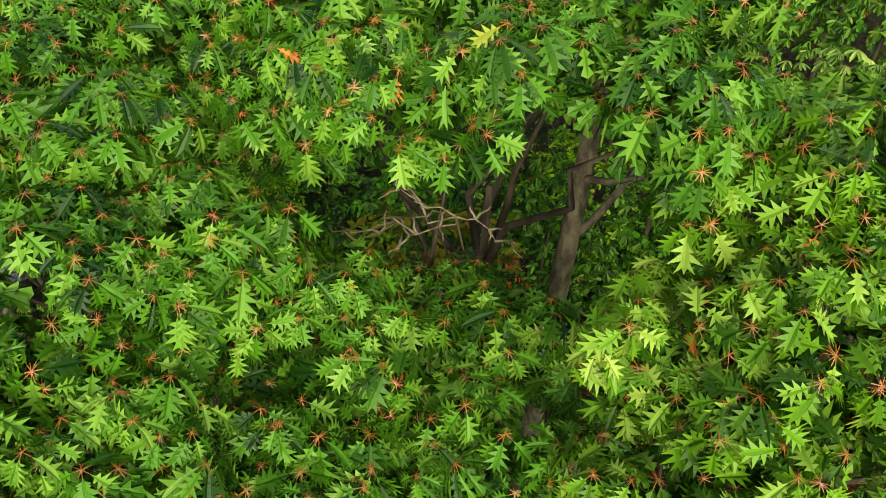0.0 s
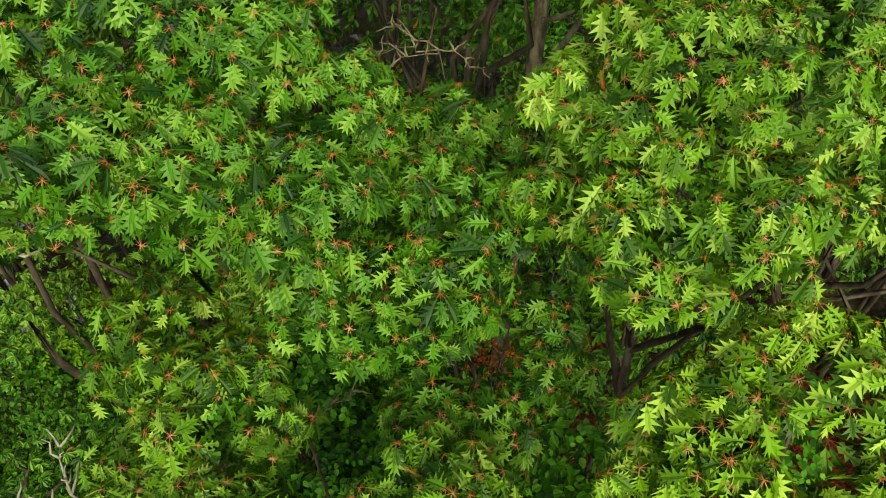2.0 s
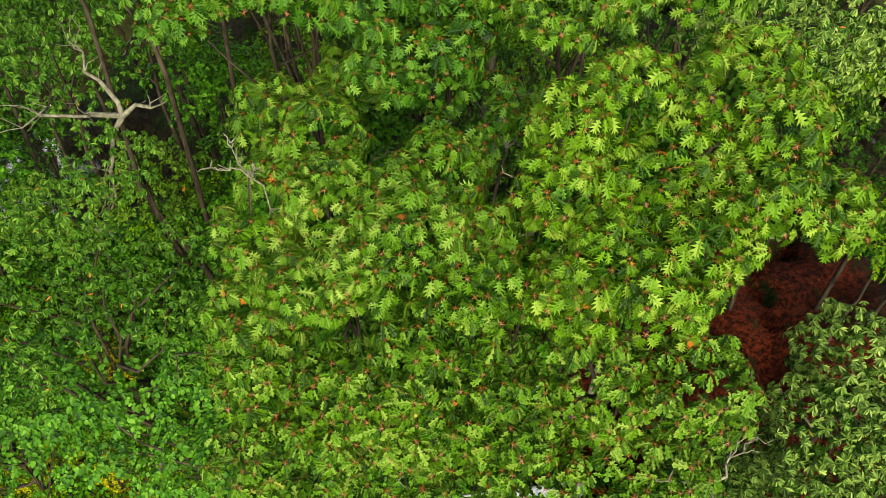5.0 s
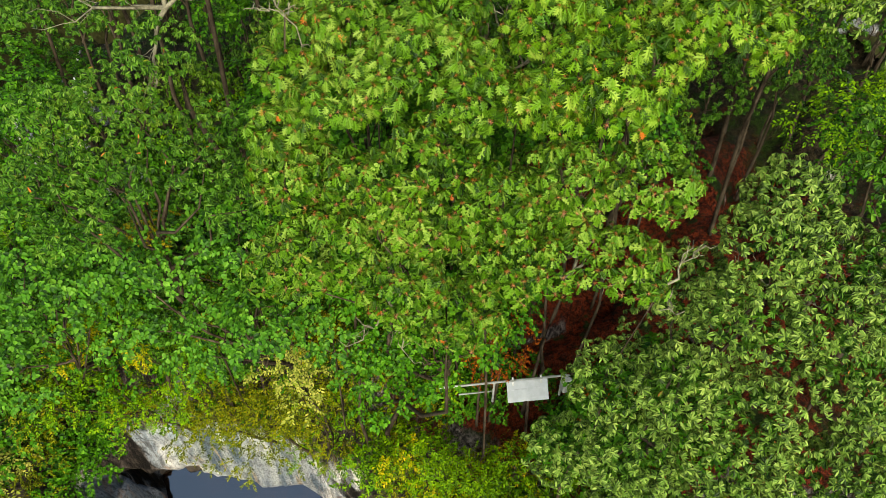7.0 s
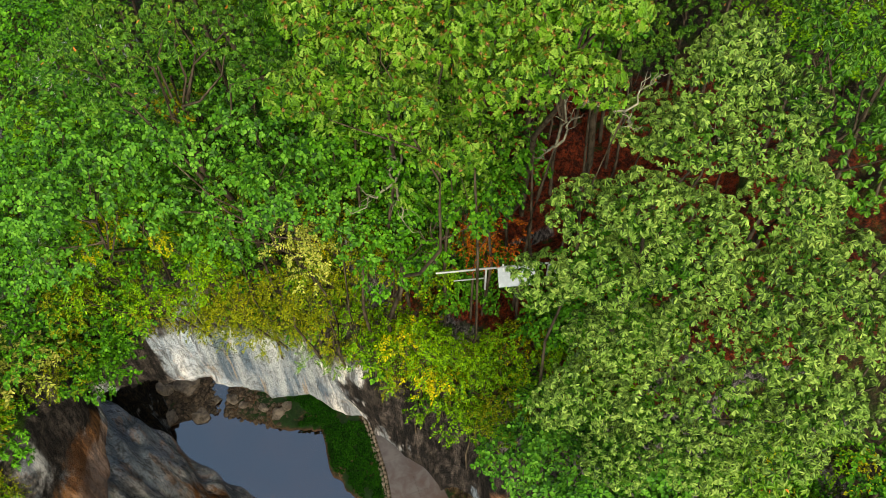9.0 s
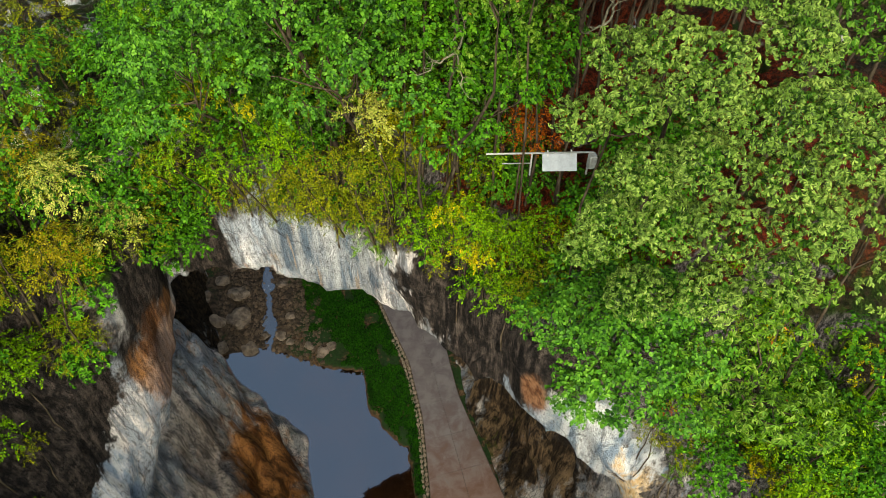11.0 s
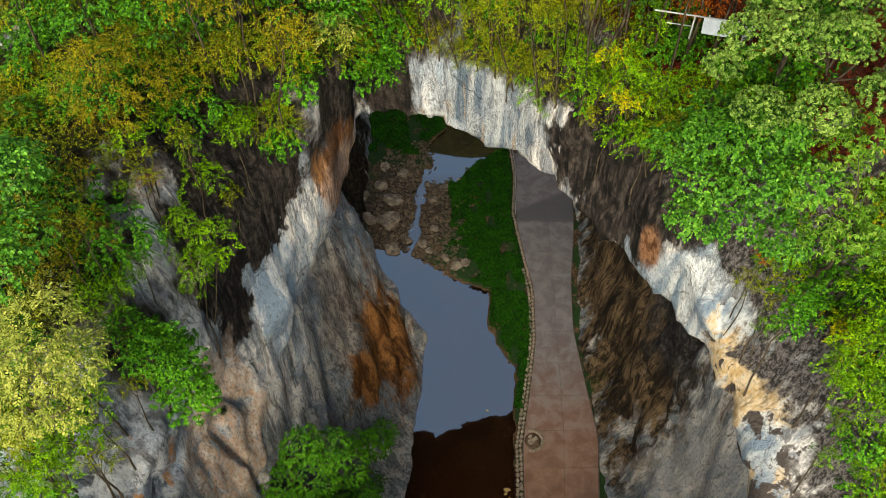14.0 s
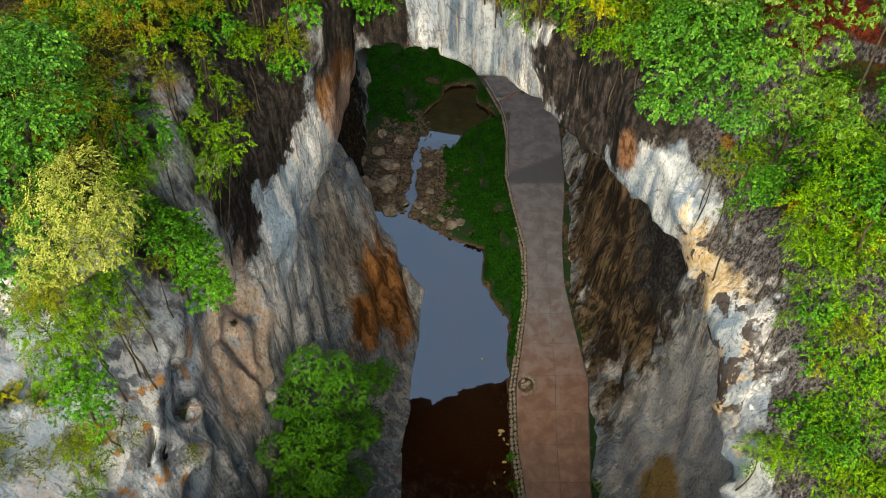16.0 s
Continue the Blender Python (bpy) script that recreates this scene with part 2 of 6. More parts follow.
    lip = either(n.blob((13.2, 33.0, 50.5), (2.6, 3.6, 3.8), 0.25), n.blob((15.2, 29.5, 49.0), (2.6, 3.6, 4.2), 0.2), n.blob((16.0, 26, 46.0), (2.2, 5, 4.4), 0.2), n.blob((17.0, 20, 42.0), (2.2, 6, 5.4), 0.2))
    col = lay(col, lip, white)
    tan = n.mix(n.ramp(fine, 0.35, 0.65), (0.55, 0.36, 0.16), (0.78, 0.64, 0.45))
    rimside = n.blob((15.5, 26, 47), (3.0, 10, 7.5), 0.3)
    col = lay(col, times(rimside, n.ramp(patch, 0.47, 0.55)), tan)
    col = lay(col, times(rimside, n.ramp(spots, 0.545, 0.575)), (0.085, 0.07, 0.065))
    col = lay(col, n.blob((11.6, 35.6, 52), (0.7, 1.1, 2.0), 0.4), n.mix(n.ramp(fine, 0.35, 0.65), (0.14, 0.05, 0.02), (0.42, 0.22, 0.12)))
    col = lay(col, rimtop, slope)
    # iron stains
    rust = n.mix(n.ramp(streak, 0.40, 0.60), (0.14, 0.055, 0.018), (0.55, 0.25, 0.09))
    rust = lay(rust, times(n.ramp(thin, 0.52, 0.60), 0.6), (0.10, 0.05, 0.03))
    col = lay(col, either(n.blob((-5.0, 56.0, 10), (5.6, 6.5, 10.5), 0.35), n.blob((-6.6, 49, 13), (3.2, 3.6, 6.5), 0.35), times(n.blob((-7.5, 47.0, 46.5), (3.4, 3.6, 4.6), 0.3), 0.7)), rust)
    pink = n.mix(n.ramp(fine, 0.35, 0.65), (0.72, 0.46, 0.30), (0.86, 0.74, 0.64))
    col = lay(col, times(n.blob((-14.4, 32, 35.5), (4.0, 5.5, 9.5), 0.3), n.ramp(patch, 0.34, 0.46)), pink)
    col = lay(col, times(either(n.blob((-14.5, 34.4, 57.2), (1.6, 1.4, 1.8), 0.4), n.blob((-16.3, 32.8, 57.0), (1.8, 1.2, 1.4), 0.4)), 0.85), n.mix(n.ramp(grit, 0.4, 0.6), (0.12, 0.06, 0.04), (0.60, 0.42, 0.32)))
    grey = n.mix(n.ramp(n.noise(n.scaled(1, 1, 0.6, (4, 4, 4)), 0.9, 6, 0.7, 0.5), 0.42, 0.58), (0.13, 0.14, 0.16), (0.46, 0.51, 0.58))
    col = lay(col, times(n.blob((-17, 23, 46), (5.5, 6.5, 8), 0.3), 0.8), grey)
    splash = n.blob((-16.6, 22.5, 43.5), (4.5, 5.5, 7.5), 0.3)
    col = lay(col, times(splash, n.ramp(spots, 0.47, 0.55)), (0.80, 0.79, 0.78))
    col = lay(col, times(splash, n.ramp(n.noise(n.scaled(1, 1, 0.5, (5, 5, 9)), 0.6, 6, 0.65, 0.6), 0.56, 0.60)), (0.62, 0.30, 0.12))
    col = lay(col, times(n.blob((-21, 19.5, 49), (4, 6.5, 5), 0.4), n.ramp(grit, 0.40, 0.58)), (0.34, 0.43, 0.56))
    grain = n.node("ShaderNodeMix")
    grain.data_type, grain.blend_type = "RGBA", "MULTIPLY"
    grain.inputs["Factor"].default_value = 0.75
    n.put(grain.inputs[6], col)
    n.put(grain.inputs[7], n.mix(n.ramp(grit, 0.34, 0.52), (0.34, 0.33, 0.32), (1.0, 1.0, 1.0)))
    col = grain.outputs[2]
    # the wooded valley upstream, darkened so that the upper pool mirrors it dark
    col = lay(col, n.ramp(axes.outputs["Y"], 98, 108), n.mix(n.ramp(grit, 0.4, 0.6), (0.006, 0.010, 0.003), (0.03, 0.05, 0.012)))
    # grit and cracks over all
    col = lay(col, times(n.ramp(grit, 0.46, 0.33), 0.3), (0.05, 0.045, 0.042))
    col = lay(col, times(crack, 0.5), (0.02, 0.016, 0.014))
    # soil, moss and fallen leaves on what lies flat
    geo = n.node("ShaderNodeNewGeometry")
    sep = n.node("ShaderNodeSeparateXYZ")
    n.put(sep.inputs[0], geo.outputs["Normal"])
    high = n.node("ShaderNodeSeparateXYZ")
    n.put(high.inputs[0], n.pos)
    lift = n.ramp(high.outputs["Z"], 57, 62)
    flat = times(n.ramp(n.math("ADD", n.math("ADD", sep.outputs["Z"], times(lift, 0.45)), times(fine, 0.5)), 0.92, 1.16), n.ramp(high.outputs["Z"], 20, 34))
    litter = n.mix(n.ramp(n.noise(n.scaled(1, 1, 1), 4.5, 5, 0.85), 0.42, 0.60), (0.018, 0.004, 0.002), (0.16, 0.028, 0.010))
    litter = lay(litter, n.ramp(n.noise(n.scaled(1, 1, 1), 0.8, 4, 0.6), 0.58, 0.66), (0.014, 0.030, 0.006))
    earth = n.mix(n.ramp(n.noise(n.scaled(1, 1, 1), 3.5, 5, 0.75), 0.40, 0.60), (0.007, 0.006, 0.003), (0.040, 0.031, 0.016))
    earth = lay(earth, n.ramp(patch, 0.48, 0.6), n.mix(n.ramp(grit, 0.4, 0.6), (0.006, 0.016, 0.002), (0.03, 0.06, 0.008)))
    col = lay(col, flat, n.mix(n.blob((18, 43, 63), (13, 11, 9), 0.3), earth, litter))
    rough = n.ramp(fine, 0.2, 0.9)
    n.bump(n.noise(n.scaled(1, 1, 0.22), 0.9, 10, 0.8, 0.6), 1.0, 2.2)
    n.bump(n.noise(n.scaled(1, 1, 0.16), 2.6, 8, 0.82, 0.3), 1.0, 1.0)
    n.bump(grit, 0.6, 0.25)
    n.bump(n.math("SUBTRACT", 1.0, crack), 0.4, 0.2)
    return n.finish(col, n.math("ADD", 0.7, times(rough, 0.3)), 0.08)


def leaf_material(name, dark, mid, light, gloss=0.5, through=0.22, odd=None, sheen=0.09):
    n = Nodes(name)
    dark, mid, light = (tuple(0.84 * v for v in shade) for shade in (dark, mid, light))
    dark = tuple(0.6 * v for v in dark)
    rnd = n.node("ShaderNodeNewGeometry").outputs["Random Per Island"]
    big = n.noise(n.scaled(1, 1, 1), 0.7, 3, 0.6)
    t = n.math("ADD", n.math("MULTIPLY", rnd, 0.5), n.math("MULTIPLY", big, 0.6))
    col = n.mix(n.ramp(t, 0.28, 0.58), dark, mid)
    col = n.mix(n.ramp(t, 0.56, 0.92), col, light)
    if odd:
        col = n.mix(n.ramp(rnd, 0.996, 0.999), col, odd)
    n.bump(n.noise(n.scaled(1, 1, 1), 30, 2, 0.5), 0.15, 0.02)
    n.finish(col, gloss, sheen)
    tr = n.node("ShaderNodeBsdfTranslucent")
    n.put(tr.inputs["Color"], col)
    mixer = n.node("ShaderNodeMixShader")
    mixer.inputs[0].default_value = through * 0.35
    n.tree.links.new(n.bsdf.outputs[0], mixer.inputs[1])
    n.tree.links.new(tr.outputs[0], mixer.inputs[2])
    n.tree.links.new(mixer.outputs[0], n.out.inputs["Surface"])
    return n.mat


def simple_material(name, a, b, scale, rough=0.8, spec=0.3, bump=0.3, size=0.03, stretch=(1, 1, 1), metal=0.0):
    n = Nodes(name)
    f = n.noise(n.scaled(*stretch), scale, 5, 0.65)
    col = n.mix(n.ramp(f, 0.32, 0.68), a, b)
    rnd = n.node("ShaderNodeObjectInfo").outputs["Random"]
    col = n.mix(n.math("MULTIPLY", rnd, 0.25), col, tuple(0.6 * c for c in b))
    n.bump(f, bump, size)
    n.bsdf.inputs["Metallic"].default_value = metal
    return n.finish(col, rough, spec)


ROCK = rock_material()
BARK = simple_material("oak_bark", (0.012, 0.009, 0.006), (0.060, 0.048, 0.034), 5, 0.95, 0.05, 0.8, 0.04, (1, 1, 0.3))
PALE_BARK = simple_material("pale_bark", (0.16, 0.15, 0.135), (0.42, 0.40, 0.37), 4, 0.85, 0.2, 0.5, 0.03, (1, 1, 0.5))
DEADWOOD = simple_material("weathered_deadwood", (0.05, 0.048, 0.034), (0.17, 0.165, 0.12), 6, 0.9, 0.05, 0.5, 0.02)
PETIOLE = simple_material("red_leaf_stalk", (0.11, 0.030, 0.003), (0.20, 0.065, 0.008), 8, 0.5, 0.4, 0.0, 0.01)
LEAF = {
    "oak_yellow": leaf_material("oak_leaf", (0.010, 0.046, 0.001), (0.058, 0.148, 0.006), (0.168, 0.256, 0.040), 0.5, 0.28, (0.30, 0.088, 0.014), 0.13),
    "oak_bright": leaf_material("oak_leaf_bright", (0.014, 0.056, 0.001), (0.074, 0.172, 0.006), (0.200, 0.292, 0.040), 0.5, 0.28, (0.30, 0.088, 0.014), 0.12),
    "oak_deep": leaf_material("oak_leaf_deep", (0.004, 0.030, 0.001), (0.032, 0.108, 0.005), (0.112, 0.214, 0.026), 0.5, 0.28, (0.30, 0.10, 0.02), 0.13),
    "oak_grey": leaf_material("oak_leaf_greyish", (0.010, 0.036, 0.003), (0.085, 0.165, 0.022), (0.225, 0.315, 0.068), 0.5, 0.25, None, 0.14),
    "jade": leaf_material("jade_leaf", (0.007, 0.045, 0.003), (0.032, 0.122, 0.007), (0.092, 0.228, 0.020), 0.5, 0.28, None, 0.1),
    "green": leaf_material("green_leaf", (0.005, 0.035, 0.001), (0.027, 0.115, 0.003), (0.085, 0.230, 0.012), 0.55, 0.28),
    "lime": leaf_material("lime_leaf", (0.016, 0.056, 0.001), (0.066, 0.160, 0.002), (0.155, 0.275, 0.006), 0.55, 0.3),
    "olive": leaf_material("olive_leaf", (0.036, 0.058, 0.001), (0.105, 0.135, 0.003), (0.220, 0.200, 0.008), 0.6, 0.28),
    "gold": leaf_material("golden_leaf", (0.055, 0.058, 0.001), (0.128, 0.118, 0.003), (0.220, 0.172, 0.008), 0.6, 0.28),
    "yellow": leaf_material("yellow_leaf", (0.075, 0.110, 0.002), (0.200, 0.225, 0.004), (0.400, 0.290, 0.010), 0.55, 0.3, (0.450, 0.123, 0.014)),
    "pale": leaf_material("pale_leaf", (0.085, 0.125, 0.012), (0.190, 0.225, 0.034), (0.330, 0.315, 0.072), 0.6, 0.28),
    "rust": leaf_material("rusty_leaf", (0.072, 0.016, 0.002), (0.243, 0.053, 0.004), (0.405, 0.132, 0.008), 0.6, 0.28),
    "fern": leaf_material("bright_green_leaf", (0.010, 0.058, 0.002), (0.048, 0.185, 0.008), (0.125, 0.310, 0.020), 0.55, 0.3),
    "grass": leaf_material("bank_grass", (0.002, 0.018, 0.001), (0.008, 0.062, 0.002), (0.026, 0.125, 0.005), 0.7, 0.2),
}

# ---- the shape of the gorge ----
EDGE_Y = (0, 17, 21, 27, 30, 33.4, 36.2, 39, 43, 46, 48.2, 49.8, 51, 52.5, 54, 60)
EDGE_X = (17.6, 17.3, 16.9, 16.0, 15.3, 13.7, 11.8, 10, 7.3, 5, 1, -2, -5.3, -9, -14, -30)
# below y = 10, out of view, both walls flare wide to let light in
LEFT_Y = (-200, -40, -5, 10, 23, 32, 41, 50, 58, 64, 70, 80, 95, 110, 140)
LEFT_X = (-300, -110, -40, -20, -15.8, -14.6, -11.4, -11.9, -13.6, -14.4, -15, -16, -17.5, -20, -22)
RIGHT_Y = (-200, -40, -5, 10, 34, 47, 55, 62, 78, 87, 110, 140)
RIGHT_X = (300, 110, 40, 16.6, 16.6, 17.2, 16.8, 16.3, 17.6, 18, 20, 26)


def left_wall(y, z):
    base = interp(y, LEFT_Y, LEFT_X)
    foot = interp(y, (20, 36, 48, 55, 62, 65.5, 69), (-6, -4.2, -3.2, -2.4, -1.6, -3.5, -10))
    g = np.clip(1 - z / 48.0, 0, 1)
    deep = interp(y, (30, 44, 50, 55, 60), (10, 7.0, 2.5, 1.8, 1.6))
    return base + (np.maximum(foot, base) - base) * g**deep


def right_wall(y, z):
    swell = interp(y, (37, 45), (8.5, 4.6))
    return interp(y, RIGHT_Y, RIGHT_X) + swell * (1 - np.exp(-np.maximum(z, 0) / interp(y, (37, 45), (17.0, 9.0))))


def rim(y, z):
    lean = np.clip((z - 48) * 0.1, 0, 0.9) * np.clip((44 - y) / 6, 0, 1)
    out = np.clip((z - 48.5) * 0.22, 0, 1.8) * np.clip((31 - y) / 5, 0, 1)
    return interp(y, EDGE_Y, EDGE_X) - lean + out


def top(x, y):
    """The height of the land, were there no gorge in it."""
    e = (x - interp(y, EDGE_Y, EDGE_X)) * interp(y, (20, 28, 31, 52), (1.0, 0.9, 0.72, 0.6))
    inner = interp(x, (-9, -4, 5, 9), (55.8, 54.2, 54.2, 56.6)) + interp(x, (-14, -4, 6), (0.0, 3.2, 6.6)) * (1 - np.exp(-np.maximum(e, 0) / 3.0))
    # the right-hand rim falls away towards the mouth of the gorge
    drop = interp(y, (10, 15, 19, 21, 23, 26, 30, 33, 36), (22, 19.6, 16.6, 14.1, 11.1, 8.6, 7.1, 3.6, 0))
    inner = inner - drop * np.clip((x - 9) / 3, 0, 1) + 0.35 * drop * (1 - np.exp(-np.maximum(e, 0) / 5.0)) * np.clip((x - 9) / 3, 0, 1)
    el = interp(y, LEFT_Y, LEFT_X) - x
    low = interp(y, (18, 24, 30, 36), (44, 45.5, 48, 50))
    out = low + (57.5 - low) * (1 - np.exp(-np.maximum(el, 0) / interp(y, (20, 28, 33), (9.0, 4.0, 1.4)))) + 2.2 * np.floor(el / 3.0 + 0.7 * np.sin(y * 0.31)) * 0.25
    w = np.clip((y - (44 + 0.3 * x)) / 6, 0, 1)
    blend = np.where(x < -6, out * (1 - w) + inner * w, inner)
    near = np.clip((x + 10) / 4, 0, 1)
    blend = np.where(x < -6, blend * (1 - near) + inner * near, blend)
    return blend + 1.2 * (vnoise(x * 0.16, y * 0.16, 0 * x) - 0.5)


def solid(x, y, z):
    """Above 0 in rock, below 0 in the open."""
    xl, xr = left_wall(y, z), right_wall(y, z)
    roof = 48.6 - interp(y, (28, 37), (0.01, 0.12)) * np.maximum(0, x - 12) ** 2 - 0.3 * np.maximum(0, interp(y, (50, 60), (-3.2, -5)) - x) ** 2 + 0.02 * np.maximum(0, y - 50)
    roof = roof - interp(y, (10, 16, 20, 24, 28, 33), (18.0, 14.0, 8.5, 4.0, 1.0, 0))
    far = 73.5 + 0.25 * x
    under = np.minimum(np.minimum(x - xl, xr - x), np.minimum(roof - z, far + 4 - y))
    shoulder = interp(y, (38, 42, 45, 48, 52), (0, 0.8, 3.6, 5.4, 6.2)) * np.clip((z - 35) / 9, 0, 1)
    mouth = np.minimum(x - xl - shoulder, (rim(y, z) - x) * 0.75)
    back = np.minimum(np.minimum(x - xl, xr - x), y - far)
    open_air = np.maximum(np.maximum(under, mouth), back)
    f = np.minimum(np.minimum(top(x, y) - z, -open_air), 6)
    calm = np.clip(np.abs(x - rim(y, z)) / 3.0, 0.35, 1) * np.clip(np.abs(z - 47) / 4.0, 0.5, 1)
    crag = calm * (vnoise(x * 0.22, y * 0.22, z * 0.13) - 0.5) * 2.2 + calm * (vnoise(x * 0.6 + 9, y * 0.6, z * 0.28) - 0.5) * 1.4
    fissure = np.abs(vnoise(x * 0.33 + 20, y * 0.33, z * 0.09) - 0.5) * 2
    crag = crag - 1.3 * calm * np.clip(1 - fissure / 0.14, 0, 1) + (vnoise(x * 1.25, y * 1.25, z * 0.6 + 30) - 0.5) * 0.75
    return np.maximum(f + crag * np.clip((z + 1) / 4, 0.25, 1), -1.2 - z)


def rock_body():
    """The natural bridge and both walls of the gorge as one closed-looking skin, by surface nets."""
    h = 0.55
    xs, ys, zs = np.arange(-36, 42, h), np.arange(6, 116, h), np.arange(-2.2, 68, h)
    f = np.empty((len(xs), len(ys), len(zs)), np.float32)
    for k, zz in enumerate(zs):
        gx, gy = np.meshgrid(xs, ys, indexing="ij")
        f[:, :, k] = solid(gx, gy, np.full_like(gx, zz))
    inside = f > 0
    nx, ny, nz = f.shape
    corner = sum(inside[a : nx - 1 + a, b : ny - 1 + b, c : nz - 1 + c].astype(np.int8) for a in (0, 1) for b in (0, 1) for c in (0, 1))
    cells = np.argwhere((corner > 0) & (corner < 8))
    number = np.full((nx - 1, ny - 1, nz - 1), -1, np.int32)
    number[tuple(cells.T)] = np.arange(len(cells))
    total, count = np.zeros((len(cells), 3)), np.zeros(len(cells))
    corners = [np.array(v) for v in ((0, 0, 0), (1, 0, 0), (0, 1, 0), (1, 1, 0), (0, 0, 1), (1, 0, 1), (0, 1, 1), (1, 1, 1))]
    for i, a in enumerate(corners):
        for b in corners[i + 1 :]:
            if np.abs(a - b).sum() == 1:
                fa, fb = f[tuple((cells + a).T)], f[tuple((cells + b).T)]
                cross = (fa > 0) != (fb > 0)
                t = fa[cross] / (fa[cross] - fb[cross])
                total[cross] += a + t[:, None] * (b - a)
                count[cross] += 1
    verts = (cells + total / count[:, None]) * h + (xs[0], ys[0], zs[0])
    quads = []
    for axis in range(3):
        o1, o2 = np.eye(3, dtype=int)[(axis + 1) % 3], np.eye(3, dtype=int)[(axis + 2) % 3]
        step = np.eye(3, dtype=int)[axis]
        a = inside[tuple(slice(1, (nx, ny, nz)[d] - 1) for d in range(3))]
        b = inside[tuple(slice(1 + step[d], (nx, ny, nz)[d] - 1 + step[d]) for d in range(3))]
        e = np.argwhere(a != b) + 1
        e = e[(e[:, axis] < (nx, ny, nz)[axis] - 1)]
        first = inside[tuple(e.T)]
        q = np.stack([number[tuple(np.clip(e - p, 0, None).T)] for p in (o1 + o2, o2, 0 * o1, o1)], 1)
        q[~first] = q[~first][:, ::-1]
        quads.append(q[(q >= 0).all(1)])
    quads = np.concatenate(quads)
    return mesh_from("natural_bridge", verts, quads.ravel(), np.full(len(quads), 4), [ROCK], smooth=True)


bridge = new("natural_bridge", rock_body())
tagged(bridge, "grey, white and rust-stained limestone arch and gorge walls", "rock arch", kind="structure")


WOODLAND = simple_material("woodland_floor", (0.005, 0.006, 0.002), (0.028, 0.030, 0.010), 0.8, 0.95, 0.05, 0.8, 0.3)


def outer_ground():
    """The wooded land round about, out to the horizon, with the gorge running on through it."""
    fine = np.arange(-36, 42.1, 3)
    xs = np.unique(np.r_[-1500, -600, -250, -120, -80, -60, -48, fine, 42, 48, 60, 80, 120, 250, 600, 1500])
    ys = np.unique(np.r_[-1500, -600, -250, -120, -60, -40, -25, -12, 0, np.arange(6, 116, 4), 115.8, 125, 140, 180, 300, 600, 1500])
    gx, gy = np.meshgrid(xs, ys, indexing="ij")
    z = np.minimum(top(gx, gy), 66) - 0.8
    z = np.where(gx < -22, 56, z)
    # the unseen south end is opened wide, to let light into the gorge
    z = np.where((gy < -20) & (np.abs(gx) < 300), -1.2, z)
    wall = np.minimum(gx - left_wall(gy, 0 * gx + 30), right_wall(gy, 0 * gx + 30) - gx)
    z = np.where(((gy < 6) | ((gy > 100) & (gy < 119))) & (wall > 0), -1.2, z)
    # a hill added across the unseen valley, to mirror dark in the upper pool
    z = np.where((gy >= 119) & (gy < 500) & (np.abs(gx) < 34), 25 + 13 * vnoise(gx * 0.21, gy * 0.1, 0 * gx) - 0.05 * (gy - 119), z)
    cx, cy = (xs[:-1] + xs[1:]) / 2, (ys[:-1] + ys[1:]) / 2
    keep = ~((cx[:, None] > -33) & (cx[:, None] < 39) & (cy[None] > 9) & (cy[None] < 112))
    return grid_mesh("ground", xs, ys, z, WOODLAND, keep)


bpy.context.view_layer.update()
BRIDGE = bridge.evaluated_get(bpy.context.evaluated_depsgraph_get())


def land(x, y):
    """The height of the rock or soil under the open sky at a place."""
    hit, place, _, _ = BRIDGE.ray_cast((x, y, 90), (0, 0, -1))
    return place.z if hit else float(top(np.array(x), np.array(y)))


def rooted(x, y, z):
    """A place for the foot of a tree whose crown is at x, y, z, further in from the brink if that overhangs the gorge."""
    for k in range(36):
        if land(x, y) > z - (12 if x < -8 else 24):
            break
        x, y = (x - 0.35, y + 0.1) if x < -8 else (x + 0.25, y + 0.4)
    return x, y


tagged(new("ground", outer_ground()), "wooded upland with a litter of fallen leaves", "ground", kind="structure")

# ---- the floor of the gorge ----
SHORE_Y = (0, 20, 34, 47, 58, 63, 69, 70.5, 72, 74, 76)
SHORE_X = (8, 8.2, 8.2, 8.5, 8.8, 5.9, 6.3, 2.5, 0.2, -2.4, -6)
KERB_Y = (-30, 20, 34, 40, 47, 54, 60.5, 68, 74, 81, 88, 93.6, 100.7, 106.4, 114)
KERB_X = (9.6, 9.6, 9.4, 8.9, 9.1, 10.4, 11.5, 11.8, 10.9, 10.0, 10.6, 10.2, 7.7, 5.2, 1)
SIDE_Y = (-30, 34, 42, 48, 54, 62.4, 70, 78, 87, 95, 102, 114)
SIDE_X = (15.7, 15.7, 16.3, 16.9, 16.4, 15.8, 16.2, 17.1, 17.5, 17.5, 15.5, 11)


def wet(x, y):
    """Above 0 in the stream and its pools."""
    wob = 0.8 * (vnoise(x * 0.9, y * 0.9, 0 * x + 4) - 0.5)
    pool = np.minimum(interp(y, SHORE_Y, SHORE_X) - x, 76 - y)
    upper = 1.0 - np.hypot((x - 2.8 - 0.32 * (y - 95) - 0.8 * np.sin(y * 0.55)) / (4.6 + 1.2 * np.sin(y * 0.8 + 1)), (y - 95) / 7.4)
    run = 1.0 - np.abs(x + 3.6 - 0.12 * (y - 80)) / (0.6 + 0.3 * np.sin(y * 0.9))
    run = np.where((y > 72) & (y < 91), run, -1)
    return np.maximum(np.maximum(pool, upper * 5), run) + wob


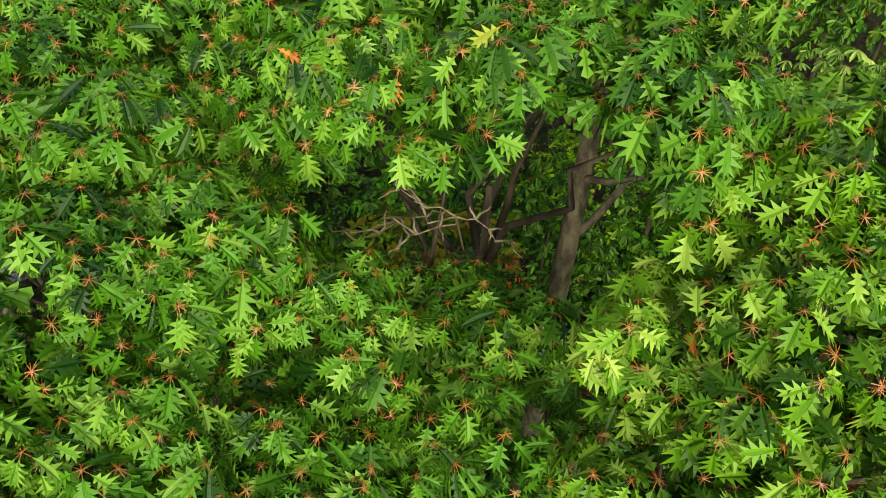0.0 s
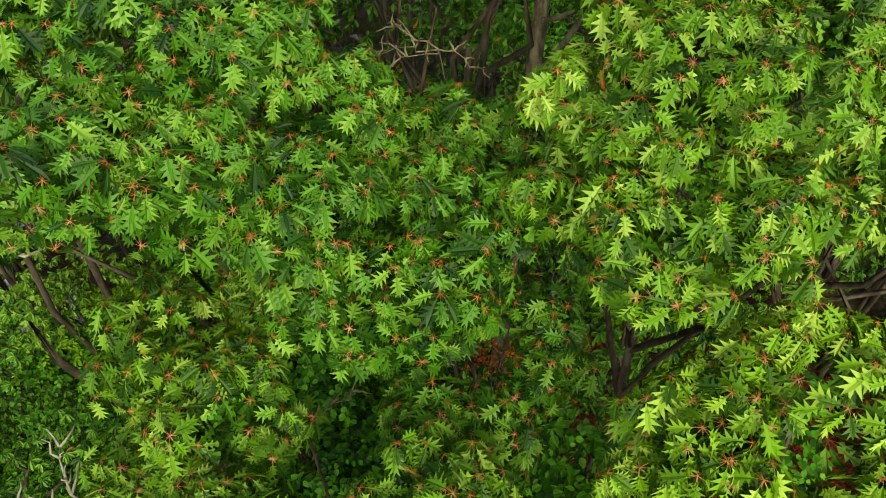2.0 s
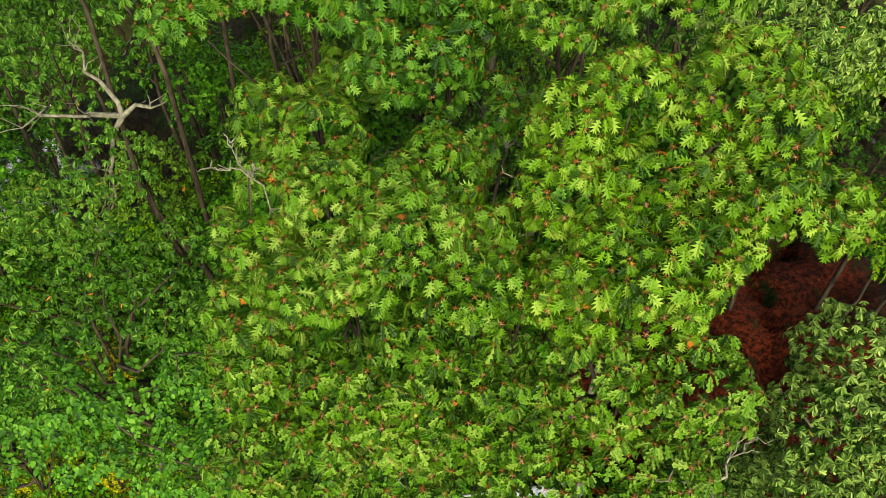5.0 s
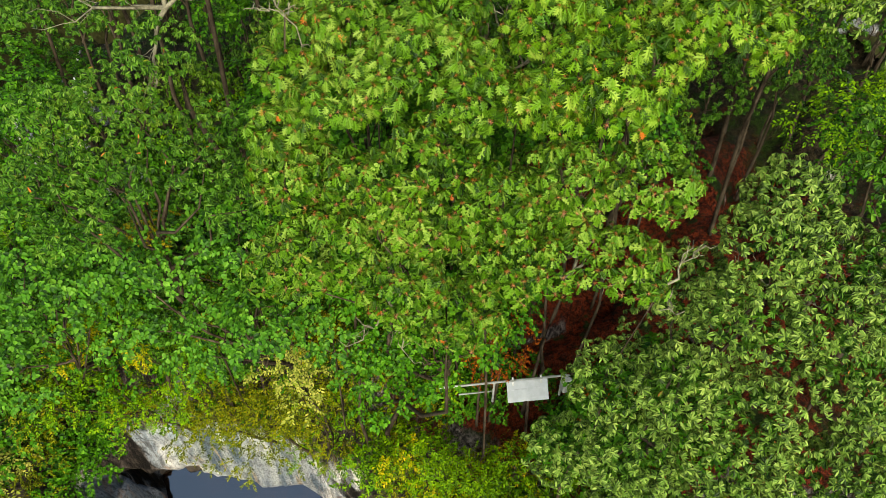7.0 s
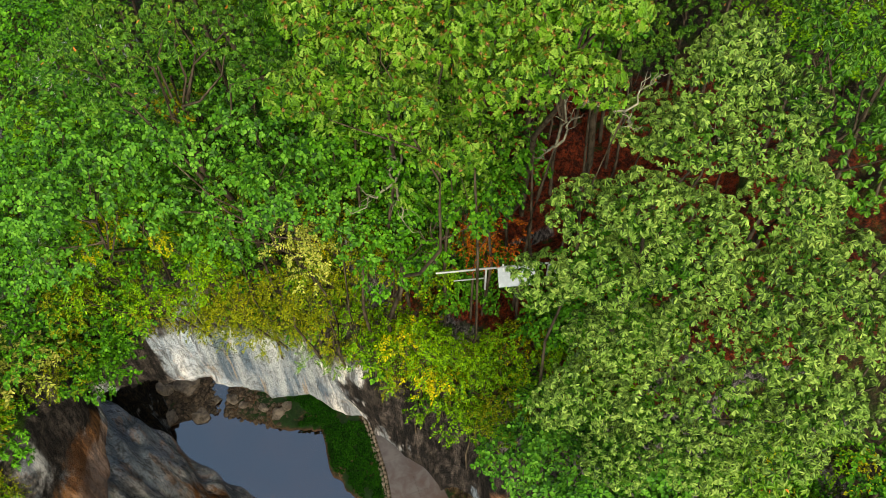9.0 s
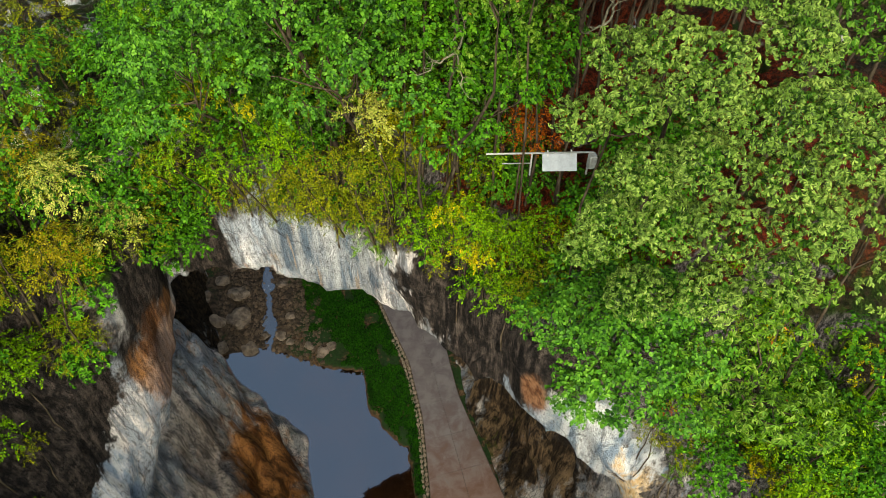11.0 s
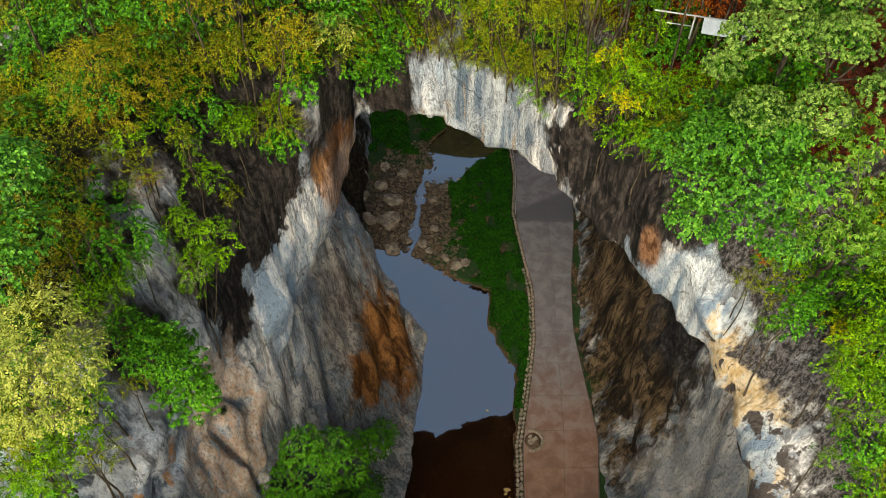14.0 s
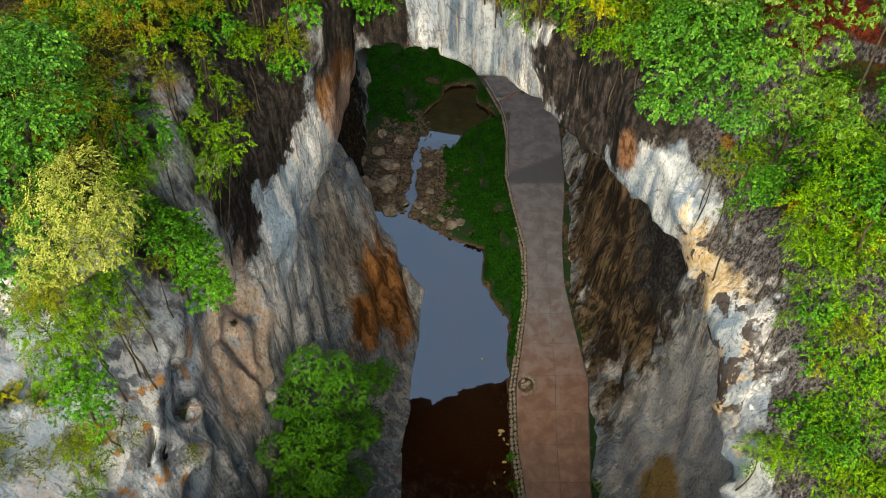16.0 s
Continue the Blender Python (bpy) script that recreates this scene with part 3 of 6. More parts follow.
def floor_height(x, y):
    w = wet(x, y)
    path_side = np.clip((interp(y, KERB_Y, KERB_X) - x), 0, 20)
    bank = 0.25 + 0.95 * np.exp(-path_side / 3.0) + np.clip(-x - 4, 0, 30) * 0.14 * np.clip((y - 78) / 12, 0, 1) + 0.35 * vnoise(x * 0.7, y * 0.7, 0 * x)
    bank = bank + np.clip(y - 100, 0, 30) * 0.12 * np.clip((6 - x) / 6, 0, 1)
    bank = np.where(x > interp(y, KERB_Y, KERB_X) - 0.3, 0.9, np.minimum(bank, 1.25 + 4.0 * (y > 96)))
    return np.where(w > 0, -0.15 - np.clip(w, 0, 3) * 0.35, bank * np.clip(-w * 1.6, 0, 1) + 0.02)


def bank_material():
    n = Nodes("stream_bank")
    sep = n.node("ShaderNodeSeparateXYZ")
    n.put(sep.inputs[0], n.pos)
    grain = n.noise(n.scaled(1, 1, 1), 3, 6, 0.7)
    mud = n.mix(n.ramp(grain, 0.35, 0.65), (0.025, 0.014, 0.008), (0.085, 0.048, 0.026))
    moss = n.mix(n.ramp(grain, 0.35, 0.65), (0.004, 0.018, 0.002), (0.010, 0.038, 0.005))
    far = n.ramp(n.math("ADD", sep.outputs["Z"], n.math("MULTIPLY", n.noise(n.scaled(1, 1, 1), 0.45, 3, 0.6), 0.8)), 0.5, 0.75)
    col = n.mix(far, mud, moss)
    bare = n.ramp(n.noise(n.scaled(1, 1, 1, (3, 7, 0)), 0.42, 4, 0.65), 0.53, 0.60)
    col = n.mix(bare, col, n.mix(n.ramp(grain, 0.38, 0.62), (0.018, 0.010, 0.006), (0.12, 0.068, 0.036)))
    gravel = n.mix(n.ramp(n.noise(n.scaled(1, 1, 1), 2.2, 5, 0.75), 0.4, 0.6), (0.010, 0.008, 0.006), (0.060, 0.042, 0.028))
    col = n.mix(n.blob((-5.5, 82, 0), (7.5, 9.5, 6), 0.3), col, gravel)
    n.bump(grain, 0.7, 0.15)
    return n.finish(col, 0.8, 0.3)


def water_material():
    n = Nodes("stream_water")
    sep = n.node("ShaderNodeSeparateXYZ")
    n.put(sep.inputs[0], n.pos)
    murk = n.noise(n.scaled(1, 1, 1), 0.25, 3, 0.6)
    col = n.mix(n.ramp(murk, 0.35, 0.65), (0.010, 0.005, 0.003), (0.020, 0.009, 0.004))
    col = n.mix(n.ramp(n.math("ADD", sep.outputs["Y"], n.math("MULTIPLY", murk, 10)), 54, 44), col, (0.022, 0.008, 0.003))
    n.bump(n.noise(n.scaled(1, 1, 1), 2.2, 2, 0.5), 0.05, 0.03)
    run = n.math("MULTIPLY", n.ramp(sep.outputs["Y"], 76, 79), n.ramp(sep.outputs["Y"], 90, 86))
    n.bump(n.math("MULTIPLY", n.noise(n.scaled(1, 0.6, 1), 3.5, 4, 0.6), run), 0.9, 0.5)
    n.bsdf.inputs["IOR"].default_value = 1.33
    n.bsdf.inputs["Coat Weight"].default_value, n.bsdf.inputs["Coat IOR"].default_value, n.bsdf.inputs["Coat Roughness"].default_value = 1.0, 2.55, 0.02
    n.bsdf.inputs["Specular Tint"].default_value = (0.7, 0.95, 1.1, 1)
    n.finish(col, 0.03, 1.0)
    return n.mat


BANK, WATER = bank_material(), water_material()
fx, fy = np.arange(-24, 26, 0.5), np.arange(-30, 130, 0.5)
mx, my = np.meshgrid(fx, fy, indexing="ij")
tagged(new("stream_bank", grid_mesh("stream_bank", fx, fy, floor_height(mx, my), BANK)), "muddy and grassy bank of the stream on the gorge floor", "bank", kind="structure")
wx, wy = np.linspace(-24, 14, 20), np.linspace(-30, 130, 80)
tagged(new("stream", grid_mesh("stream", wx, wy, np.zeros((20, 80)), WATER)), "still dark brown stream water mirroring the sky", "water", kind="structure")

# ---- paved path ----
def concrete_material():
    n = Nodes("worn_concrete")
    sep = n.node("ShaderNodeSeparateXYZ")
    n.put(sep.inputs[0], n.pos)
    a = n.noise(n.scaled(1, 1, 1), 0.6, 5, 0.65, 0.4)
    b = n.noise(n.scaled(1, 1, 1), 6, 5, 0.7)
    col = n.mix(n.ramp(a, 0.35, 0.65), (0.092, 0.083, 0.089), (0.150, 0.138, 0.146))
    silt = n.ramp(n.math("ADD", sep.outputs["Y"], n.math("MULTIPLY", a, 26)), 76, 56)
    col = n.mix(n.math("MULTIPLY", silt, 0.85), col, n.mix(n.ramp(a, 0.3, 0.7), (0.13, 0.058, 0.032), (0.22, 0.115, 0.07)))
    patch = n.math("MULTIPLY", n.ramp(n.math("ADD", sep.outputs["Y"], n.math("MULTIPLY", b, 2.5)), 80.6, 81.2), n.ramp(n.math("ADD", n.math("ADD", sep.outputs["Y"], n.math("MULTIPLY", b, 3.0)), n.math("MULTIPLY", sep.outputs["X"], -0.5)), 78.4, 77.6))
    col = n.mix(patch, col, (0.06, 0.06, 0.065))
    rnd = n.node("ShaderNodeObjectInfo").outputs["Random"]
    col = n.mix(n.math("MULTIPLY", rnd, 0.18), col, (0.10, 0.085, 0.08))
    n.bump(b, 0.25, 0.02)
    return n.finish(col, n.math("ADD", 0.45, n.math("MULTIPLY", b, 0.4)), 0.4)


CONCRETE = concrete_material()
JOINT = simple_material("path_bedding", (0.05, 0.04, 0.035), (0.11, 0.09, 0.075), 3, 0.9)
STONE = simple_material("kerb_stone", (0.10, 0.075, 0.055), (0.30, 0.25, 0.20), 4, 0.85, 0.3, 0.6, 0.04)
BOULDER = simple_material("wet_boulder", (0.020, 0.014, 0.009), (0.12, 0.085, 0.056), 1.6, 0.7, 0.4, 0.8, 0.1)


def along(y):
    return float(interp(y, KERB_Y, KERB_X)), float(interp(y, SIDE_Y, SIDE_X))


def strip(name, y0, y1, a, b, z0, z1, mat, steps=3):
    """A slab between two shares a and b of the path's width, from y0 to y1."""
    bm = bmesh.new()
    rows = []
    for k in range(steps + 1):
        y = y0 + (y1 - y0) * k / steps
        l, r = along(y)
        rows.append([bm.verts.new((l + (r - l) * s, y, z)) for z in (z0, z1) for s in (a, b)])
    for p, q in zip(rows, rows[1:]):
        bm.faces.new((p[2], p[3], q[3], q[2]))
        bm.faces.new((p[0], p[2], q[2], q[0]))
        bm.faces.new((p[1], q[1], q[3], p[3]))
    bm.faces.new((rows[0][0], rows[0][1], rows[0][3], rows[0][2]))
    bm.faces.new((rows[-1][1], rows[-1][0], rows[-1][2], rows[-1][3]))
    bmesh.ops.recalc_face_normals(bm, faces=bm.faces[:])
    return bm_mesh(name, bm, mat)


path = tagged(new("path", strip("path", -30, 112, 0.0, 1.12, -0.6, 1.40, JOINT, 70)), "bedding of the paved walk beside the stream", "path", kind="structure")
y = 18.0
while y < 108:
    step = 4.4 if y < 78 else 3.2
    for a, b in ((0.012, 0.60), (0.607, 1.1)):
        part("slab", strip("slab", y + 0.012, y + step - 0.012, a, b, 1.30, 1.50 + random.uniform(-0.008, 0.008), CONCRETE), path)
    y += step


def lump(name, mat, seed, flat=0.6, cuts=1, rough=0.28):
    """A rough stone about 1 across."""
    bm = bmesh.new()
    bmesh.ops.create_icosphere(bm, subdivisions=cuts + 1, radius=0.5)
    noise.seed_set(seed)
    for v in bm.verts:
        d = noise.noise(v.co * 2.3 + Vector((seed, 0, 0))) * rough + noise.noise(v.co * 5.1) * rough * 0.35
        v.co = Vector((v.co.x, v.co.y, v.co.z * flat)) * (1 + 2 * d)
    return bm_mesh(name, bm, mat)


KERB_STONES = [lump("kerb_stone", STONE, s, 0.8, 0, 0.12) for s in range(5)]
wall = thing("kerb_wall", pose(0, 0, 0), "low rough stone wall edging the paved walk", "stone wall", kind="structure")
y = 24.0
while y < 100:
    l, _ = along(y)
    l2, _ = along(y + 0.5)
    turn = math.degrees(math.atan2(0.5, l2 - l))
    for off, s in ((-0.22, 0.62), (-0.62, 0.5)):
        m = pose(l + off, y + random.uniform(-0.05, 0.05), 1.42 + (0.16 if off > -0.3 else -0.1), 0, 0, turn + random.uniform(-9, 9)) @ Matrix.Diagonal((0.62, 0.48 * random.uniform(0.8, 1.1), s * random.uniform(0.8, 1.15), 1))
        if off > -0.3 or y < 72:
            part("stone", random.choice(KERB_STONES), wall, m)
    y += 0.56

# the bay in the kerb round an old well
well = thing("well_kerb", pose(10.1, 47.5, 1.5), "rounded stone kerb bulging into the walk round a drain", "well")
for k in range(15):
    w = radians(-95 + 190 * k / 14)
    part("stone", KERB_STONES[k % 5], well, pose(1.3 * math.cos(w), 1.25 * math.sin(w), 0.16, 0, 0, math.degrees(w) + 90) @ Matrix.Diagonal((0.58, 0.46, 0.6, 1)))
DRAIN = simple_material("drain_silt", (0.05, 0.034, 0.024), (0.12, 0.085, 0.06), 4, 0.9, 0.1)
part("drain", tubes_mesh("drain", [([(0.2, 0, -0.05), (0.2, 0, 0.05)], [0.95, 0.95])], DRAIN, 16), well, label="silted drain")
for k in range(6):
    part("stone", KERB_STONES[k % 5], well, pose(random.uniform(-0.2, 0.7), random.uniform(-0.6, 0.6), 0.02, 0, 0, k * 50) @ Matrix.Diagonal((0.7, 0.55, 0.3, 1)))

# boulders and stones in and beside the stream
DRY_BOULDER = simple_material("dry_boulder", (0.060, 0.048, 0.038), (0.23, 0.19, 0.155), 1.2, 0.8, 0.3, 0.9, 0.15)
LUMPS = [lump("boulder", DRY_BOULDER, 20 + s, 0.65, 2) for s in range(6)]
BIG = ((-7.1, 80.1, 3.0), (-6.8, 83.8, 2.4), (-6.6, 75.8, 2.3), (-10, 80.4, 2.0), (-8.6, 86.5, 1.8), (-9.8, 76.6, 1.6), (-4.6, 77.2, 1.3), (1.9, 72.6, 1.6), (3.2, 73.2, 1.3), (0.5, 74.0, 1.2), (-1.6, 75.2, 1.1), (0.4, 86.9, 1.2), (-1.9, 87.2, 0.9), (-2.6, 76.4, 1.5), (-1.2, 84.2, 1.4), (-8.2, 90.1, 1.4), (-1.0, 79.0, 1.2), (2.6, 88.4, 0.9), (-5.5, 89.0, 1.5), (-11.2, 84.4, 2.2))
for k, (x, y, s) in enumerate(BIG):
    z = float(floor_height(np.array(x), np.array(y)))
    ob = tagged(new("boulder", LUMPS[k % 6]), "rounded grey-brown boulder lying by the stream", "boulder", "boulders by the stream")
    ob.matrix_basis = pose(x, y, max(z, -0.1) + 0.1 * s, random.uniform(-15, 15), random.uniform(-15, 15), random.uniform(0, 360)) @ Matrix.Diagonal((s, s * random.uniform(0.75, 1.0), s * 0.9, 1))


def scatter_stones(count):
    """Cobbles on the gravel bar, too many to count."""
    small = lump("cobble", BOULDER, 50, 0.6, 0)
    co = np.empty(len(small.vertices) * 3, np.float32)
    small.vertices.foreach_get("co", co)
    co = co.reshape(-1, 3)
    tri = np.array([p.vertices[:] for p in small.polygons])
    x, y = RNG.uniform(-12, 5, count * 3), RNG.uniform(71, 96, count * 3)
    ok = (wet(x, y) < 0.5) & (np.abs(x + 3 - 0.1 * (y - 80)) < 6.5 * RNG.random(count * 3) ** 0.6 + 0.8)
    x, y = x[ok][:count], y[ok][:count]
    z = np.maximum(floor_height(x, y), -0.12)
    s = 0.16 + 0.5 * RNG.random(len(x)) ** 3
    w = RNG.uniform(0, 2 * np.pi, len(x))
    c, sn = np.cos(w), np.sin(w)
    p = co[None] * s[:, None, None]
    v = np.stack([p[..., 0] * c[:, None] - p[..., 1] * sn[:, None] + x[:, None], p[..., 0] * sn[:, None] + p[..., 1] * c[:, None] + y[:, None], p[..., 2] + z[:, None] + 0.1 * s[:, None]], -1)
    loops = (tri[None] + (np.arange(len(x)) * len(co))[:, None, None]).reshape(-1)
    return mesh_from("cobbles", v.reshape(-1, 3), loops, np.full(len(loops) // 3, 3), [BOULDER])


tagged(new("cobbles", scatter_stones(2600)), "bar of brown cobbles and gravel between two pools", "cobbles", kind="stuff")


def grass_mesh(count):
    """Tufts of broad blades and small herbs on the banks."""
    x, y = RNG.uniform(-16, 12, count * 4), RNG.uniform(46, 122, count * 4)
    z, w = floor_height(x, y), wet(x, y)
    lush = vnoise(x * 0.45, y * 0.45, 0 * x + 11) + 0.25 * (z > 0.5)
    ok = (w < -0.35) & (lush > 0.50) & (np.hypot((x + 5.5) / 7, (y - 82) / 9) > 1) & (x < interp(y, KERB_Y, KERB_X) - 0.7) & ((x > 0.5 + 0.03 * (y - 70)) | (y > 93)) & ~((y < 76) & (x < 3.5))
    x, y, z = x[ok][:count], y[ok][:count], z[ok][:count]
    n = 7
    a = RNG.uniform(0, 2 * np.pi, (len(x), n))
    r, h = RNG.uniform(0.12, 0.38, (len(x), n)), RNG.uniform(0.10, 0.42, (len(x), n))
    d = np.stack([np.cos(a), np.sin(a), 0 * a], -1)
    side = np.stack([-np.sin(a), np.cos(a), 0 * a], -1) * 0.09
    base = np.stack([x, y, z], -1)[:, None] + 0 * d
    mid = base + d * (r * 0.55)[..., None] + np.stack([0 * h, 0 * h, h], -1)
    tip = base + d * r[..., None] + np.stack([0 * h, 0 * h, h * 0.75], -1)
    v = np.stack([base, mid - side, tip, mid + side], 2).reshape(-1, 3)
    return mesh_from("grass", v, np.arange(len(v)), np.full(len(v) // 4, 4), [LEAF["grass"]])


tagged(new("grass", grass_mesh(16000)), "lush dark green grass and herbs on the stream bank", "grass", kind="stuff")

# ---- railing and barrier on the walk beyond the bridge ----
RUST_IRON = simple_material("dark_iron", (0.02, 0.018, 0.016), (0.07, 0.06, 0.05), 8, 0.6, 0.4, 0.2, 0.01)
TIMBER = simple_material("weathered_timber", (0.20, 0.14, 0.10), (0.40, 0.31, 0.24), 5, 0.85, 0.2, 0.3, 0.02)
GALV_GREY = simple_material("grey_steel", (0.16, 0.16, 0.16), (0.32, 0.32, 0.31), 6, 0.5, 0.4, 0.05, 0.005)
rail = thing("handrail", pose(0, 0, 0), "dark iron handrail on posts beside the walk", "railing")
spots = [(along(y)[0] - 0.1, y) for y in (80, 83, 86, 89, 92, 95, 98, 101, 104)]
for x, y in spots:
    part("post", tubes_mesh("post", [([(x, y, 1.35), (x, y, 2.5)], [0.15, 0.13])], RUST_IRON, 9), rail)
for h in (1.95, 2.5):
    part("rail", tubes_mesh("rail", [([(x, y, h) for x, y in spots], [0.06] * len(spots))], GALV_GREY if h > 2 else RUST_IRON), rail)
for x, y in ((7.4, 101.2), (10.65, 92.8), (5.5, 104.9)):
    part("bollard", tubes_mesh("bollard", [([(x, y, 1.2), (x, y, 2.6), (x, y, 2.7)], [0.34, 0.32, 0.2])], RUST_IRON, 12), rail, label="stout dark bollard")
gate = thing("barrier", pose(0, 0, 0), "pale timber barrier pole across the walk with a small sign", "barrier")
part("pole", tubes_mesh("pole", [([(9.4, 96.2, 2.3), (13.4, 98.8, 2.3)], [0.12, 0.12])], TIMBER), gate)
for x, y in ((9.4, 96.2), (13.4, 98.8)):
    part("post", tubes_mesh("post", [([(x, y, 1.4), (x, y, 2.5)], [0.36, 0.34])], RUST_IRON, 12), gate)
    part("cap", tubes_mesh("cap", [([(x, y, 2.5), (x, y, 2.58)], [0.40, 0.32])], GALV_GREY, 12), gate)
part("sign", box_mesh("sign", (0.7, 0.05, 0.4), simple_material("faded_red_sign", (0.30, 0.08, 0.05), (0.40, 0.16, 0.12), 4), 0.005), gate, pose(11.6, 97.55, 2.05, -30, 0, 33))

# ---- rail and panel on the brink above the bridge ----
GALV = simple_material("galvanised_steel", (0.17, 0.19, 0.19), (0.28, 0.30, 0.30), 6, 0.45, 0.5, 0.05, 0.005, metal=0.3)
PANEL = simple_material("panel_sheet", (0.15, 0.18, 0.21), (0.21, 0.245, 0.28), 2.5, 0.5, 0.4, 0.05, 0.005)
INK = simple_material("faded_print", (0.16, 0.19, 0.22), (0.24, 0.27, 0.30), 10, 0.7)
A, B = Vector((10.3, 41.3, 63.7)), Vector((14.7, 40.15, 63.75))
d = (B - A).normalized()
fence = thing("brink_fence", Matrix.Translation(A), "galvanised pipe fence with a pale panel on the brink", "fence")
toe = Vector((0, 0, -1.35))
part("top_rail", tubes_mesh("top_rail", [([(0, 0, 0), tuple(B - A)], [0.045, 0.045])], GALV), fence)
part("low_rail", tubes_mesh("low_rail", [([tuple(d * 0.7 + toe * 0.45), tuple(d * 1.9 + toe * 0.45)], [0.03, 0.03])], GALV), fence)
for s in (1.95, 4.4):
    part("post", tubes_mesh("post", [([tuple(d * s + toe), tuple(d * s)], [0.045, 0.045])], GALV), fence)
turn = math.degrees(math.atan2(d.y, d.x))
face = Matrix.Translation(d * 3.0 + Vector((0.03, -0.30, -0.27))) @ pose(0, 0, 0, 42, 0, turn)
panel = part("panel", box_mesh("panel", (1.46, 0.78, 0.03), PANEL, 0.006), fence, face, "white painted sheet panel")
for x, y, w in ((-0.28, 0.05, 0.6), (0.45, 0.08, 0.38)):
    part("print_bar", box_mesh("print_bar", (w, 0.035, 0.006), INK, 0), panel, pose(x, y, 0.018))
for x in (-0.5, 0.5):
    part("strap", box_mesh("strap", (0.06, 0.3, 0.02), GALV, 0.004), panel, pose(x, 0.36, 0.028))
bin_ = part("hood", box_mesh("hood", (0.34, 0.34, 0.75), GALV, 0.05), fence, Matrix.Translation(d * 4.5 + Vector((0, -0.1, -0.42))), "grey steel viewer hood")

# ---- pads of fallen leaves afloat ----
AFLOAT = simple_material("floating_leaves", (0.20, 0.12, 0.04), (0.42, 0.32, 0.14), 5, 0.8)
PADS = [lump("leaf_pad", AFLOAT, 90 + k, 0.12, 1, 0.3) for k in range(3)]
for k, (x, y, s) in enumerate(((7.26, 42.4, 0.7), (7.1, 41.95, 0.45), (7.5, 41.4, 0.4), (7.9, 40.8, 0.35), (7.45, 38.65, 0.5), (7.4, 37.45, 0.3), (6.2, 36.2, 0.35), (5.4, 52.0, 0.35))):
    ob = tagged(new("leaf_pad", PADS[k % 3]), "pad of yellowed leaves afloat on the dark stream", "leaves", "floating leaves")
    ob.matrix_basis = pose(x, y, 0.02, 0, 0, 47 * k) @ Matrix.Diagonal((s, s * 0.6, s * 0.5, 1))

# ---- leaves: small sprays, from which crowns are built ----
def half_leaf(outline):
    """Both halves of a leaf as two faces that meet on the midrib, along +y."""
    n = len(outline)
    right = [(x, y, 0.16 * abs(x)) for x, y in outline]
    left = [(-x, y, 0.16 * abs(x)) for x, y in outline[1:-1]]
    verts = right + left
    faces = [list(range(n)), [0, n - 1] + [n + k for k in range(n - 3, -1, -1)]]
    return np.array(verts), faces


OAK = [(0, 0), (0.04, 0.13), (0.21, 0.20), (0.06, 0.29), (0.37, 0.46), (0.08, 0.47), (0.42, 0.76), (0.09, 0.67), (0.25, 0.98), (0.06, 0.83), (0, 1.0)]
OAK_MID = [(0, 0), (0.18, 0.24), (0.06, 0.36), (0.29, 0.60), (0.07, 0.62), (0.20, 0.90), (0, 1.0)]
OVAL = [(0, 0), (0.22, 0.28), (0.24, 0.60), (0, 1.0)]
LONG = [(0, 0), (0.15, 0.35), (0.12, 0.75), (0, 1.0)]
BROAD = [(0, 0), (0.36, 0.24), (0.32, 0.66), (0, 1.0)]
OAK_FINE = [(0, 0), (0.13, 0.40), (0.13, 0.75), (0, 1.0)]
OAK_FAR = [(0, 0), (0.17, 0.40), (0.17, 0.74), (0, 1.0)]


def spray(rng, outline, leaves, size, stalk, droop, flat=0.0):
    """A whorl of leaves on stalks round +z: vertices, corners, sizes and material numbers (1: stalk)."""
    lv, lf = half_leaf(outline)
    V, L, S, M = [], [], [], []
    for k in range(leaves):
        a = 2 * math.pi * (k * 0.382 + rng.uniform(-0.06, 0.06))
        out = rng.uniform(0.55, 1.0)
        down = radians(droop + rng.uniform(-22, 22) - 35 * (1 - out))
        s = size * rng.uniform(0.75, 1.15)
        st = stalk * rng.uniform(0.7, 1.2)
        turn = Euler((0, rng.uniform(-0.6, 0.6), 0)).to_matrix()
        curl = lv * s
        curl = curl + np.stack([0 * curl[:, 0], 0 * curl[:, 1], -0.22 * s * (lv[:, 1] ** 2)], 1)
        m = np.array(Euler((-down, 0, a)).to_matrix() @ turn)
        stem = np.array(Euler((-down * 0.35, 0, a)).to_matrix()) @ np.array((0, st, 0))
        base = len(V)
        V += list((m @ curl.T).T + stem)
        for f in lf:
            L += [base + i for i in f]
            S.append(len(f))
            M.append(0)
        if stalk > 0.03:
            b = len(V)
            w = np.array((math.cos(a), math.sin(a), 0)) * 0.002
            V += [-w, w, stem + w * 0.7, stem - w * 0.7]
            L += [b, b + 1, b + 2, b + 3]
            S.append(4)
            M.append(1)
    return np.array(V), np.array(L), np.array(S), np.array(M)


